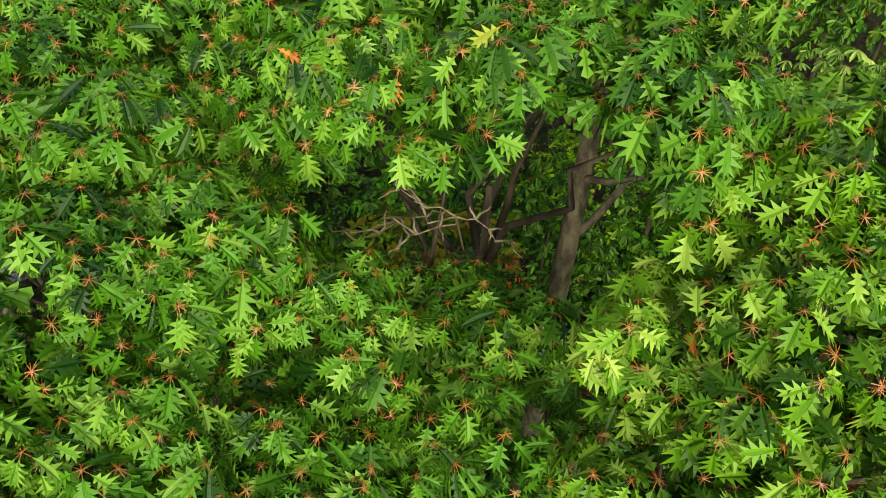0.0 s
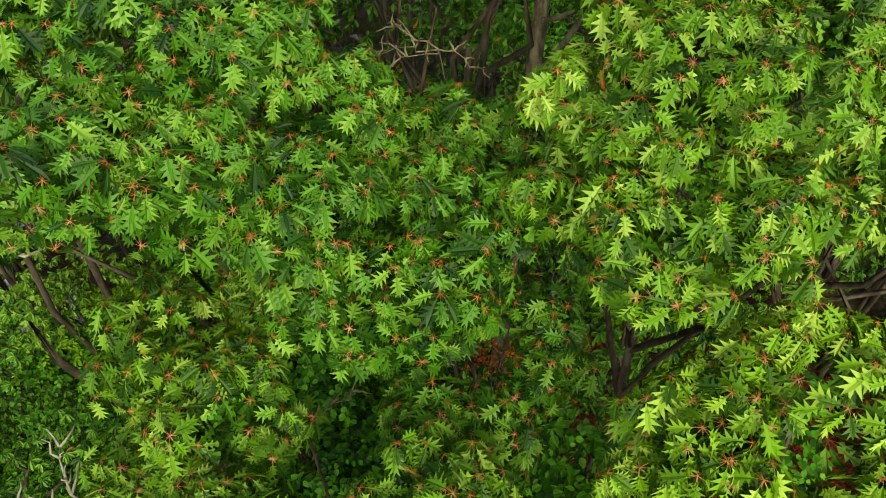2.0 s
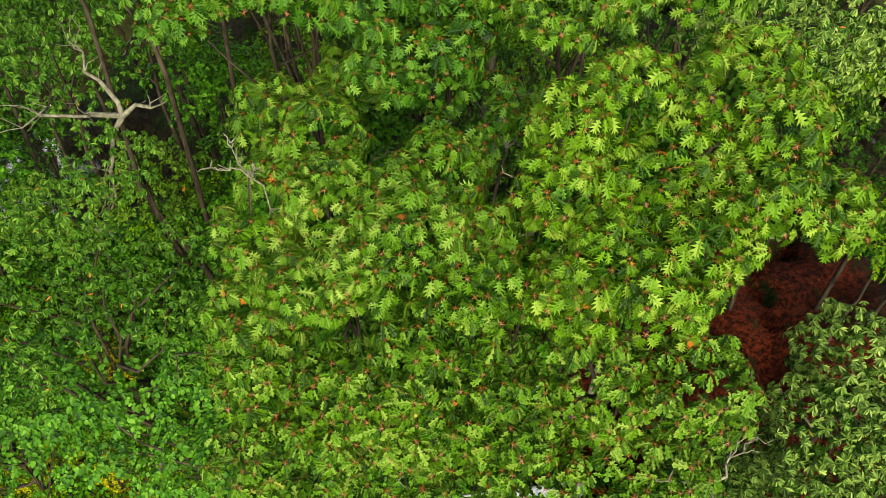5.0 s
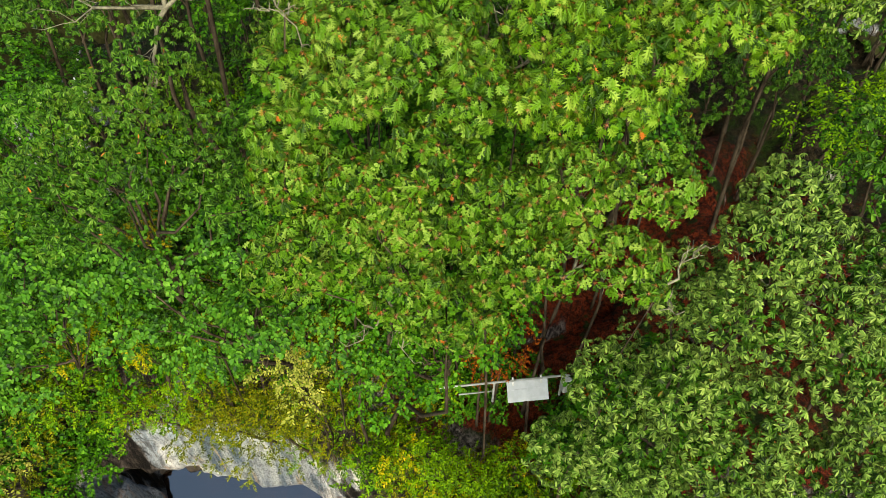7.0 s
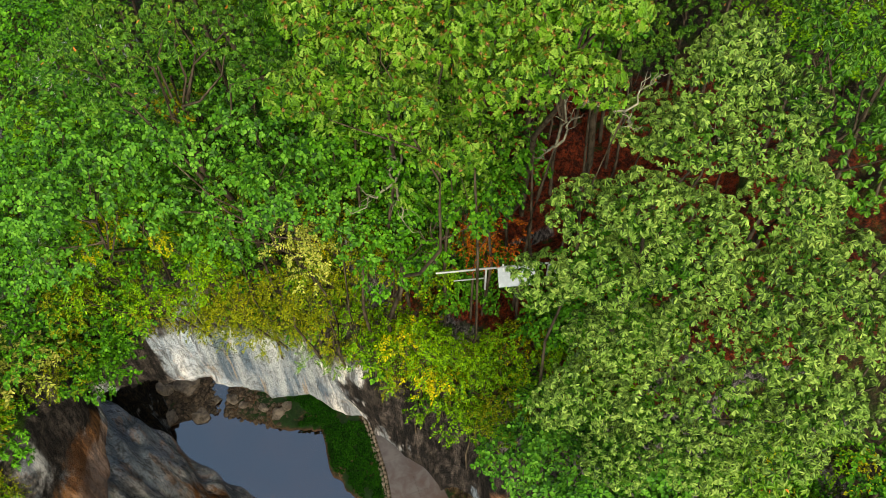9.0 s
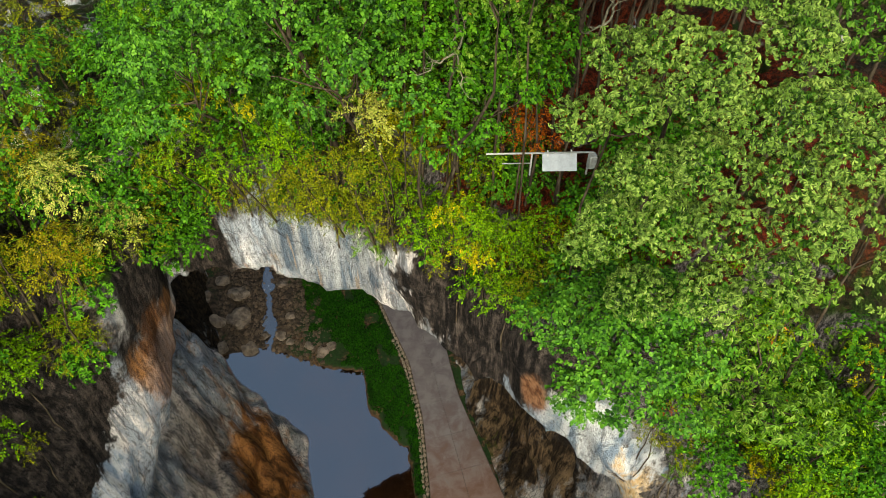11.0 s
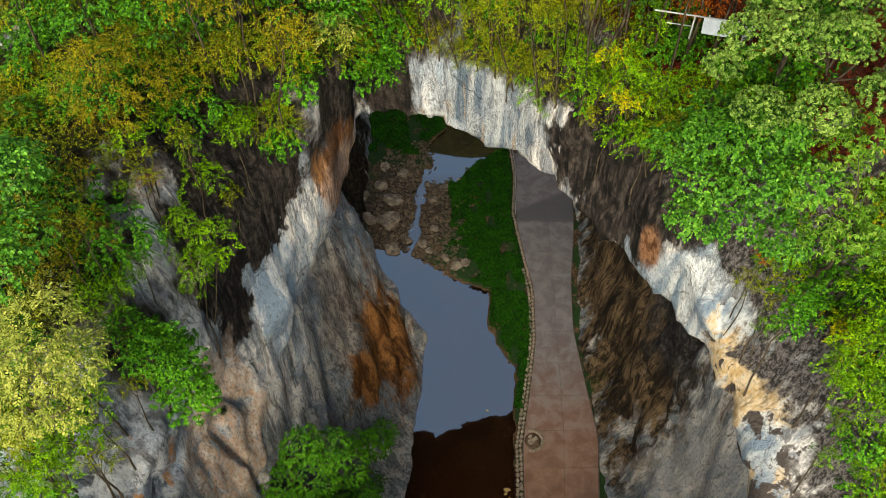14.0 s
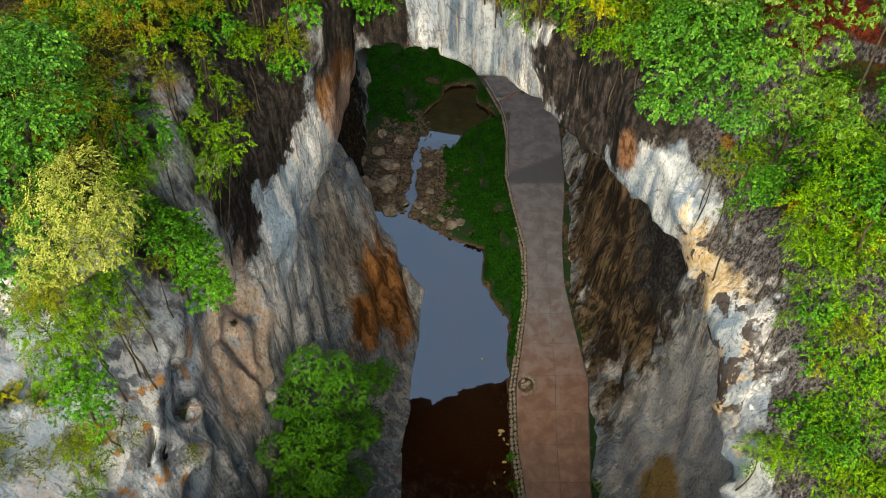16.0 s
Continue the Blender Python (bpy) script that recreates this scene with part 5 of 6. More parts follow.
group = "oaks on the bridge"
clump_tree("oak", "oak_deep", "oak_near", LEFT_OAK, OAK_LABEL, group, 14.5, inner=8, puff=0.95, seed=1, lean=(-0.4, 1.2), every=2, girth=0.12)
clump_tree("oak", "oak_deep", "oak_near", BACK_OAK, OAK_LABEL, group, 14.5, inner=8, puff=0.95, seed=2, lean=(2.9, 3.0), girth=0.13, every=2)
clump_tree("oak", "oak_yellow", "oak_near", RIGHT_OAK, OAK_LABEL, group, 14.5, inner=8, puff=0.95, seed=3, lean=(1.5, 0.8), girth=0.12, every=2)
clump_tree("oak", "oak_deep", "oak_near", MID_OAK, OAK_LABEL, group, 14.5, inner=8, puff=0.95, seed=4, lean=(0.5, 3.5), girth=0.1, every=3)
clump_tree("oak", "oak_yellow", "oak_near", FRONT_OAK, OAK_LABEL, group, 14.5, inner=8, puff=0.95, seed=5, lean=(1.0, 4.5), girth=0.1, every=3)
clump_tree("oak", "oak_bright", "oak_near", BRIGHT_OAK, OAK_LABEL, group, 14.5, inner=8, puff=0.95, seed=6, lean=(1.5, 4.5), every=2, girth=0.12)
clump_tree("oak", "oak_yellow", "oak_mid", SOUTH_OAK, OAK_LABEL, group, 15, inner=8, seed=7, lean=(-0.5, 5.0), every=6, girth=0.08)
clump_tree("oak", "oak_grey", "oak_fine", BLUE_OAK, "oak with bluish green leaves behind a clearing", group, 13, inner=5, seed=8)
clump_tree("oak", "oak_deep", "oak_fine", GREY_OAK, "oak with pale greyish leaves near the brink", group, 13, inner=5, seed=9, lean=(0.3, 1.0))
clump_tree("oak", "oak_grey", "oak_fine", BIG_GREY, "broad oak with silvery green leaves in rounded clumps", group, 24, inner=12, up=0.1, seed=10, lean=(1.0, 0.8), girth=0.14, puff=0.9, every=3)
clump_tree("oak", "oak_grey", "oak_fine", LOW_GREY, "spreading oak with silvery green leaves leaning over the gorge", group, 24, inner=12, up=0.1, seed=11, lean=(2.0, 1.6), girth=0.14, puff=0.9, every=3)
clump_tree("oak", "oak_deep", "oak_far", LIME_OAK, "bright green oak at the clearing", group, 9, seed=12, lean=(0.8, 0.6))
PALE_TREE = ((-14.5, 22.2, 63.0, 1.3), (-15.8, 23.6, 62.4, 1.3), (-13.6, 22.8, 61.8, 1.1), (-15.2, 21.4, 61.4, 1.2), (-14.6, 23.8, 63.0, 1.2), (-16.4, 22.4, 61.6, 1.2), (-13.9, 21.7, 60.6, 1.0), (-15.4, 22.4, 60.0, 1.3), (-14.4, 23.2, 60.4, 1.2), (-16.6, 21.6, 59.6, 1.2))
LEFT_GREEN = ((-17.8, 30.3, 64.0, 1.5), (-19.6, 29.2, 64.5, 1.6), (-17.2, 26.0, 63.2, 1.4), (-18.8, 27.4, 64.0, 1.5), (-18.4, 24.2, 62.2, 1.4), (-17.0, 28.2, 62.6, 1.3), (-17.8, 24.8, 59.4, 1.4), (-19.2, 25.6, 61.4, 1.5), (-18.2, 22.8, 58.8, 1.4), (-20.4, 27.0, 62.6, 1.5), (-19.4, 31.4, 63.4, 1.5), (-20.8, 30.2, 63.8, 1.5), (-18.4, 32.4, 62.2, 1.2))
group = "maples along the brink"
clump_tree("dogwood", "pale", "oval", PALE_TREE, "pale yellowish tree fading in autumn on the cliff", "dogwoods", 11, seed=41, lean=(-5.0, 1.6), girth=0.12, every=3)
clump_tree("maple", "jade", "maple", LEFT_GREEN, "tall bluish green maple above the cliff", group, 10, seed=42, lean=(-3.0, 1.0), girth=0.14, every=3)
clump_tree("maple", "jade", "maple", GREEN_MAPLE, "leafy green maple on the bridge", group, 8, seed=13, lean=(0.4, 1.0), girth=0.12)
clump_tree("maple", "green", "maple", UPPER_MAPLE, "green maple in the lower storey of the wood", group, 8, seed=17, lean=(0.0, 3.5), girth=0.1)
clump_tree("maple", "jade", "maple", WEST_MAPLE, "leafy green maple near the brink", group, 8, seed=18, lean=(0.4, 2.0), girth=0.1)
clump_tree("maple", "fern", "maple", SLOT_TREE, "bushy green tree in a cleft of the cliff", group, 12, seed=19, lean=(2.2, 1.0), girth=0.14, base=0.5)
clump_tree("oak", "oak_yellow", "oak_far", LOWER_OAK, "yellowish green oak above the pipe fence", "oaks on the bridge", 9, seed=20, lean=(-1.0, 5.0), every=6, girth=0.05)
clump_tree("maple", "green", "maple", FENCE_MAPLE, "young green maple beside the pipe fence", group, 8, seed=14, lean=(-2.6, 3.0), girth=0.1)
clump_tree("maple", "jade", "maple", RIGHT_MAPLE, "dense fresh green maple over the rim", group, 13, seed=15, lean=(1.4, 1.0), girth=0.12)
clump_tree("chestnut", "oak_yellow", "long", CHESTNUT, "chestnut with long yellowish green leaves near the rim", "chestnuts", 8, seed=16, lean=(1.2, 0.4), girth=0.12)

LABELS = {
    "oak_grey": ("oak", "broad oak with greyish green leaves in rounded clumps", "tree"),
    "oak_deep": ("oak", "oak with deep green lobed leaves", "tree"),
    "oak_yellow": ("oak", "oak with yellowish green lobed leaves", "tree"),
    "green": ("maple", "leafy green young maple on the gorge edge", "tree"),
    "lime": ("shrub", "lime green leafy shrub on the rock", "shrub"),
    "olive": ("shrub", "olive-brown turning shrub at the brink", "shrub"),
    "gold": ("hornbeam", "golden-brown autumn tree on the cliff", "tree"),
    "yellow": ("shrub", "bright yellow autumn shrub at the brink", "shrub"),
    "pale": ("dogwood", "pale yellowish tree fading in autumn", "tree"),
    "rust": ("shrub", "rust-red low bush on the leaf litter", "shrub"),
    "fern": ("sumac", "bright green feathery sumac on the cliff", "shrub"),
}
SPRAY_OF = {"oak_grey": "oak_far", "oak_deep": "oak_far", "oak_yellow": "oak_far", "green": "maple", "lime": "oval", "olive": "small", "gold": "small", "yellow": "oval", "pale": "oval", "rust": "small", "fern": "long"}
SIZES = ((0.9, 1.1, 6), (1.4, 1.7, 8), (2.0, 2.2, 10), (2.8, 3.0, 13))


def plant(leaf, x, y, z, r, base=None, seed=None):
    k = min(range(4), key=lambda i: abs(SIZES[i][0] - r))
    radius, height, count = SIZES[k]
    seed = int(abs(x * 7 + y * 3)) % 2 if seed is None else seed
    made = crown(SPRAY_OF[leaf], leaf, radius, height, (10.0 if k < 2 else 8.0) * (1.1 if "oak" in leaf else 0.9), 60 + 4 * k + seed, count, 0.55)
    name, label, category = LABELS[leaf]
    s = r / radius
    if base is None:
        z = max(z, land(x, y) + 0.85 * r)
    return tree(name, x, y, z, made, label, category, name + " stand", girth=0.03 + 0.025 * r, base=base, limbs=3, scale=s)


WOOD = (
    ("lime", 22.5, 38.6, 76, 2.6), ("oak_grey", 20.5, 30.5, 70.0, 2.8), ("lime", 12.4, 43.4, 68.3, 1.5), ("rust", 12.5, 41.9, 64.6, 1.2), ("rust", 16.6, 38.8, 64.0, 0.9),
    ("green", -4.0, 50.4, 63.4, 2.2), ("pale", 5.6, 42.0, 67.6, 1.3), ("yellow", -1.2, 47.2, 65.4, 1.2), ("lime", 1.1, 49.8, 61.6, 1.9), ("olive", 4.0, 46.5, 57.9, 1.9),
    ("olive", 6.3, 44.1, 59.3, 1.5), ("olive", 2.1, 47.7, 59.3, 1.6), ("lime", 8.9, 39.7, 63.0, 1.4), ("lime", 10.9, 38.6, 62.3, 1.3), ("lime", 10.0, 39.1, 58.8, 1.5),
    ("olive", -4.9, 50.9, 58.0, 2.2), ("green", -3.2, 50.2, 53.9, 1.3), ("pale", -7.3, 45.0, 64.6, 1.8), ("green", -5.4, 46.8, 63.0, 2.2), ("olive", -11.6, 44.4, 60.4, 2.4),
    ("gold", -13.0, 43.8, 64.6, 2.4), ("gold", -17.0, 39.2, 63.0, 2.8), ("gold", -14.6, 41.0, 60.9, 1.9), ("gold", -8.8, 45.4, 59.8, 2.1), ("pale", -6.6, 46.6, 59.7, 1.7),
    ("fern", -8.7, 45.0, 52.6, 1.5), ("lime", -12.4, 42.8, 54.6, 1.4), ("lime", -10.0, 44.6, 49.2, 1.6), ("green", -8.4, 46.4, 50.0, 1.2), ("green", -4.4, 48.6, 54.6, 1.5), ("olive", -5.6, 47.6, 57.6, 1.8), ("lime", 10.9, 38.0, 61.0, 1.4),
    ("oak_grey", 17.4, 37.6, 69.5, 2.6), ("lime", -17.0, 31.4, 55.2, 2.0), ("lime", -13.9, 35.0, 52.6, 1.8), ("green", -16.4, 33.0, 47.0, 2.2), ("green", -15.4, 30.2, 44.6, 1.6),
    ("pale", -18.5, 27.7, 54.7, 2.8), ("green", -21.9, 31.0, 57.3, 2.8), ("green", -23.9, 34.6, 59.7, 2.8), ("gold", -23.6, 40.0, 59.7, 2.6), ("lime", -14.8, 35.7, 49.3, 1.7),
    ("lime", -20.2, 22.6, 48.0, 2.1), ("olive", -19.0, 23.6, 56.4, 2.0), 
    ("green", 20.4, 26.2, 61.6, 2.2), ("lime", 10.4, 36.8, 60.4, 1.3),
)
WOOD += (
    ("olive", -16.9, 30.4, 61.9, 1.4), ("gold", -16.2, 31.2, 60.6, 1.0),
    ("lime", -11.5, 41.0, 56.7, 1.1), ("lime", -11.7, 34.0, 56.3, 1.4), ("lime", -12.3, 33.0, 55.4, 1.2), ("green", -14.2, 28.2, 54.9, 1.6), ("fern", -13.8, 28.1, 52.0, 1.6), ("fern", -13.4, 28.2, 49.4, 1.5), ("green", -14.6, 29.2, 53.0, 1.5),
    ("lime", -17.9, 22.9, 54.5, 1.5), ("lime", -19.6, 22.5, 54.9, 1.6), ("lime", -16.5, 23.4, 54.2, 1.1), ("fern", -18.2, 20.2, 51.8, 1.8), ("fern", -17.4, 19.6, 50.4, 1.3), ("yellow", -21.6, 20.4, 44.8, 0.8), ("olive", -20.5, 20.2, 43.2, 1.0),
    ("olive", -19.4, 24.2, 56.3, 1.2), ("lime", -16.7, 23.2, 56.3, 1.3), ("lime", -15.5, 30.5, 56.8, 1.0), ("lime", -16.6, 29.6, 57.3, 1.0), ("olive", -14.8, 35.3, 58.8, 0.9), ("gold", -17.5, 33.8, 60.8, 1.2), ("lime", -15.4, 36.8, 60.3, 1.1), ("olive", -13.4, 37.8, 59.3, 1.0), ("lime", -13.1, 34.0, 57.3, 0.7), ("lime", -18.4, 18.4, 42.3, 1.0), ("olive", -15.2, 21.9, 40.3, 0.7), ("olive", -16.1, 23.2, 53.3, 1.1), ("lime", -16.1, 24.9, 55.3, 1.1), ("olive", -15.1, 26.8, 53.3, 0.8),
    ("lime", 17.6, 23.1, 53.3, 0.6), ("lime", 18.0, 23.7, 55.3, 0.9), ("lime", 19.9, 23.7, 56.3, 1.3), ("olive", 20.3, 22.1, 54.3, 1.1), ("green", 21.0, 20.2, 50.3, 1.3), ("olive", 20.4, 21.6, 51.3, 1.0), ("green", 21.7, 21.0, 52.3, 1.3), ("lime", 18.6, 19.0, 46.8, 1.2), ("lime", 21.2, 18.0, 46.3, 1.5), ("lime", 22.8, 19.3, 48.3, 1.4), ("olive", 15.7, 29.4, 57.8, 1.1), ("rust", 15.1, 31.2, 57.8, 0.5), ("lime", 17.4, 25.6, 57.8, 1.0), ("green", 15.9, 28.0, 58.8, 1.3), ("olive", 14.7, 30.4, 56.8, 0.8), ("lime", 19.3, 26.1, 59.3, 1.2),
    ("green", 12.4, 41.4, 76.6, 1.6), ("green", 13.6, 40.4, 75.8, 1.6), ("oak_deep", 11.0, 42.0, 75.6, 1.9), ("green", 9.4, 43.2, 75.4, 1.9), ("green", 8.0, 42.2, 75.2, 1.8), ("oak_deep", 12.6, 44.8, 77.2, 1.9), ("green", 10.4, 45.4, 77.2, 1.9), ("oak_deep", 14.2, 43.0, 77.4, 1.9), ("green", 15.2, 40.6, 76.2, 1.4),
    ("lime", -16.4, 26.2, 57.2, 1.4), ("lime", -17.2, 21.8, 54.8, 1.3), ("olive", -18.6, 22.8, 56.4, 1.3),
    ("oak_deep", 28.0, 50.0, 72.5, 3.0), ("oak_deep", 31.0, 47.0, 72.0, 3.0), ("oak_deep", 33.0, 52.0, 74.0, 3.2), ("green", 30.0, 54.5, 75.0, 3.0), ("oak_deep", 36.0, 49.0, 74.0, 3.2), ("oak_deep", 36.0, 56.0, 75.0, 3.2), ("oak_deep", 26.4, 46.4, 71.5, 2.4), ("oak_deep", 39.0, 53.0, 74.0, 3.2),
    ("gold", -11.2, 44.4, 64.0, 1.7), ("gold", -13.2, 45.4, 63.6, 2.0), ("green", -15.0, 44.4, 63.0, 2.0), ("olive", -16.4, 42.8, 62.0, 1.8), ("green", -12.0, 46.8, 63.0, 2.0),
    ("yellow", 9.6, 38.8, 60.9, 1.0), ("lime", 10.4, 37.7, 59.6, 1.1), ("yellow", 9.0, 39.3, 60.6, 0.9), ("lime", 8.0, 40.5, 60.6, 1.2), ("lime", 7.2, 41.2, 61.0, 1.0), ("lime", 9.8, 39.6, 62.0, 1.2),
    ("lime", -16.5, 30.8, 55.5, 1.2), ("lime", -17.9, 30.2, 55.5, 1.2), ("lime", -18.5, 31.7, 57.0, 1.2), ("lime", -15.3, 32.2, 56.3, 0.9), ("green", -14.5, 29.4, 53.8, 1.3), ("fern", -13.3, 28.9, 52.3, 1.3), ("green", -15.6, 29.4, 54.8, 1.2), ("lime", -12.0, 42.5, 54.8, 0.9), ("olive", -12.2, 38.9, 53.3, 0.8), ("lime", -13.9, 39.4, 57.3, 0.8), ("lime", -15.3, 39.6, 58.8, 1.0), ("olive", -15.2, 36.8, 58.8, 0.8), ("gold", -16.6, 37.4, 61.8, 1.6), ("gold", -16.9, 38.9, 63.8, 1.9), ("green", -17.9, 33.7, 60.3, 1.5), ("olive", -18.9, 35.8, 61.3, 1.6), ("lime", -16.0, 35.1, 58.1, 0.5), ("rust", -15.1, 35.7, 57.8, 0.5), ("fern", -13.1, 28.5, 50.4, 1.2), ("fern", -12.9, 28.9, 48.6, 1.1),
    ("fern", 8.1, 38.6, 2.0, 0.7, 0.2), ("lime", 8.3, 35.4, 2.1, 0.8, 0.2), ("lime", 17.2, 35.2, 2.4, 0.8, 0.6),
    ("gold", 2.9, 44.6, 72.3, 0.8), ("lime", 0.1, 47.1, 67.3, 1.5), ("lime", -2.2, 46.9, 63.8, 1.5), ("olive", -3.4, 46.5, 62.8, 1.4), ("lime", 2.0, 45.0, 64.3, 1.4), ("lime", 11.9, 41.4, 68.3, 1.2), ("lime", -0.5, 45.7, 62.3, 1.3), ("yellow", 0.9, 45.5, 65.3, 0.6), ("olive", 6.0, 43.1, 63.3, 1.2),
    ("green", -10.1, 47.8, 63.3, 2), ("gold", -9.2, 48.0, 63.8, 1.6), ("green", -11.3, 49.0, 64.3, 2), ("olive", -8.6, 48.0, 62.3, 1.6),
    ("gold", 11.9, 45.7, 79.4, 1.1), ("oak_deep", 11.0, 46.4, 78.8, 1.9), ("rust", 12.3, 45.2, 79.0, 0.6), ("rust", 11.8, 42.7, 77.0, 0.4), ("oak_deep", 13.6, 46.2, 79.0, 1.9),
    ("gold", -8.2, 42.7, 62.9, 1.7), ("olive", 4.3, 42.4, 64.4, 2.0), ("olive", 2.6, 43.6, 63.4, 1.6), ("yellow", 8.5, 39.9, 62.9, 0.9), ("lime", 18.6, 24.9, 57.5, 1.9), ("lime", 19.6, 20.2, 48.6, 1.5), ("lime", 17.5, 18.9, 47.0, 1.4), ("lime", 16.1, 29.4, 54.6, 0.7), ("lime", 20.4, 22.4, 54.0, 1.8), ("green", 20.6, 18.6, 50.0, 1.8),
    
    ("fern", -19.1, 21.7, 51.4, 2.3), ("fern", -15.0, 30.6, 48.4, 1.9), ("fern", -14.5, 31.0, 45.8, 1.5), ("lime", -14.0, 39.0, 51.6, 1.7), ("pale", -20.4, 30.0, 57.6, 3.0), ("lime", -18.6, 34.0, 55.2, 1.6), ("lime", -20.4, 24.6, 53.6, 1.5), ("lime", -22.2, 24.2, 54.4, 1.6), ("green", -18.0, 26.0, 53.0, 1.3), ("olive", -19.0, 18.4, 48.8, 1.0), ("yellow", -18.4, 19.6, 48.6, 0.7),
    ("fern", -9.6, 43.6, 53.2, 1.5), ("green", -9.8, 43.4, 51.0, 1.3), ("lime", -12.3, 43.0, 55.6, 1.3),
)
for leaf, x, y, z, r, *base in WOOD:
    plant(leaf, x, y, z, r, *base)

grown = random.Random(5)


def open_ground(x, y):
    """The clearings, the bare ledges and the fence, where no bush stands."""
    if -16.8 < x < -10.5 and 30.0 < y < 41.0:
        return True
    return math.hypot(x - 21.3, y - 41.2) < 3.6 or math.hypot(x - 17.0, y - 41.0) < 1.7 or abs(y - 40.6) < 1.3 and 9.8 < x < 15.6 or math.hypot(x - 15.5, y - 45.5) < 1.6


# lower storey of the wood on the bridge
k = 0
while k < 48:
    x, y = grown.uniform(-12, 30), grown.uniform(32, 64)
    if x < float(interp(y, EDGE_Y, EDGE_X)) + 3.2 or open_ground(x, y):
        continue
    k += 1
    r = grown.uniform(1.4, 2.4)
    plant(grown.choice(("green", "green", "oak_deep", "oak_deep", "lime")), x, y, land(x, y) + grown.uniform(4.0, 9.0), r)
# bushes on the slope above the right-hand rim
AUTUMN, FRESH = ("gold", "olive", "olive", "green", "lime", "pale", "yellow", "green"), ("lime", "lime", "green", "green", "olive", "yellow")
for k in range(140):
    y = grown.uniform(9, 33)
    x = float(interp(y, EDGE_Y, EDGE_X)) + 2.8 + 6.0 * grown.random() ** 1.2
    r = grown.uniform(0.8, 1.6)
    if not open_ground(x, y) and land(x, y) > 36:
        plant(grown.choice(FRESH), x, y, land(x, y) + r * grown.uniform(0.8, 1.3), r)
# bushes on the ledges and slope above the left-hand cliff
for k in range(150):
    y = grown.uniform(12, 49)
    x = float(interp(y, LEFT_Y, LEFT_X)) - 0.2 - 13 * grown.random()
    g = land(x, y)
    r = grown.uniform(0.8, 1.5) if g < 52 else grown.uniform(1.1, 2.0)
    bare = math.hypot(x + 16.5, y - 24) < 3.2 or math.hypot(x + 14, y - 31) < 2.0 or math.hypot(x + 21.5, y - 21) < 2.2
    if g > 30 and not bare and not open_ground(x, y):
        plant(grown.choice(AUTUMN if g > 50 or y > 36 else FRESH), x, y, g + r * grown.uniform(0.8, 1.4), r)
# a fringe of bushes hanging over the lip of the arch
y = 29.0
while y < 53:
    for off in ((0.25, 1.2, 2.4) if y > 39 else (3.0, 4.2)):
        x = float(interp(y, EDGE_Y, EDGE_X)) + off / 0.7 + grown.uniform(-0.4, 0.4)
        r = grown.uniform(0.8, 1.3)
        if not open_ground(x, y) and land(x, y) > 50:
            kinds = ("olive", "olive", "green", "gold", "lime") if x < 6 else ("yellow", "lime", "lime", "olive", "green")
            plant(grown.choice(kinds), x, y, land(x, y) + r * grown.uniform(0.6, 1.1), r)
    y += 1.15
# close wood behind the lip and over the left-hand shoulder
gx = -25.0
while gx < 8:
    gy = 38.5 if gx < -6 else 48.0
    while gy < 58:
        x, y = gx + grown.uniform(-0.8, 0.8), gy + grown.uniform(-0.8, 0.8)
        g = land(x, y)
        if g > 52 and x > float(interp(y, EDGE_Y, EDGE_X)) - 30 and not open_ground(x, y):
            kinds = ("gold", "olive", "green", "lime", "olive", "green", "green", "lime") if x < -5 else ("green", "green", "olive", "lime")
            plant(grown.choice(kinds), x, y, g + grown.uniform(2.2, 5.0), grown.uniform(1.6, 2.3))
        gy += 2.7
    gx += 2.6
# autumn wood on the shoulder beyond the left-hand cliff
for k in range(12):
    x, y = grown.uniform(-31, -7), grown.uniform(37, 58)
    if land(x, y) > 52 and not open_ground(x, y):
        plant(grown.choice(("gold", "olive", "green", "lime", "gold", "green", "olive", "pale")), x, y, land(x, y) + grown.uniform(3.5, 7.5), grown.uniform(1.7, 2.7))
# bushes that close the brink between the lip and the fence
y = 35.5
while y < 48.5:
    for off, up in ((1.0, 2.4), (2.2, 3.8), (3.5, 5.2), (4.8, 6.6)):
        x = float(interp(y, EDGE_Y, EDGE_X)) + off + grown.uniform(-0.5, 0.5)
        yy = y + 0.5 * off + grown.uniform(-0.5, 0.5)
        if not open_ground(x, yy) and land(x, yy) > 50:
            height = land(x, yy) + up + grown.uniform(-0.5, 1.0)
            if x > 8.6 and yy > 36.0:
                height = min(height, 62.0)
            plant(grown.choice(("lime", "lime", "green", "olive", "green", "yellow")), x, yy, height, grown.uniform(1.4, 2.1))
    y += 1.7
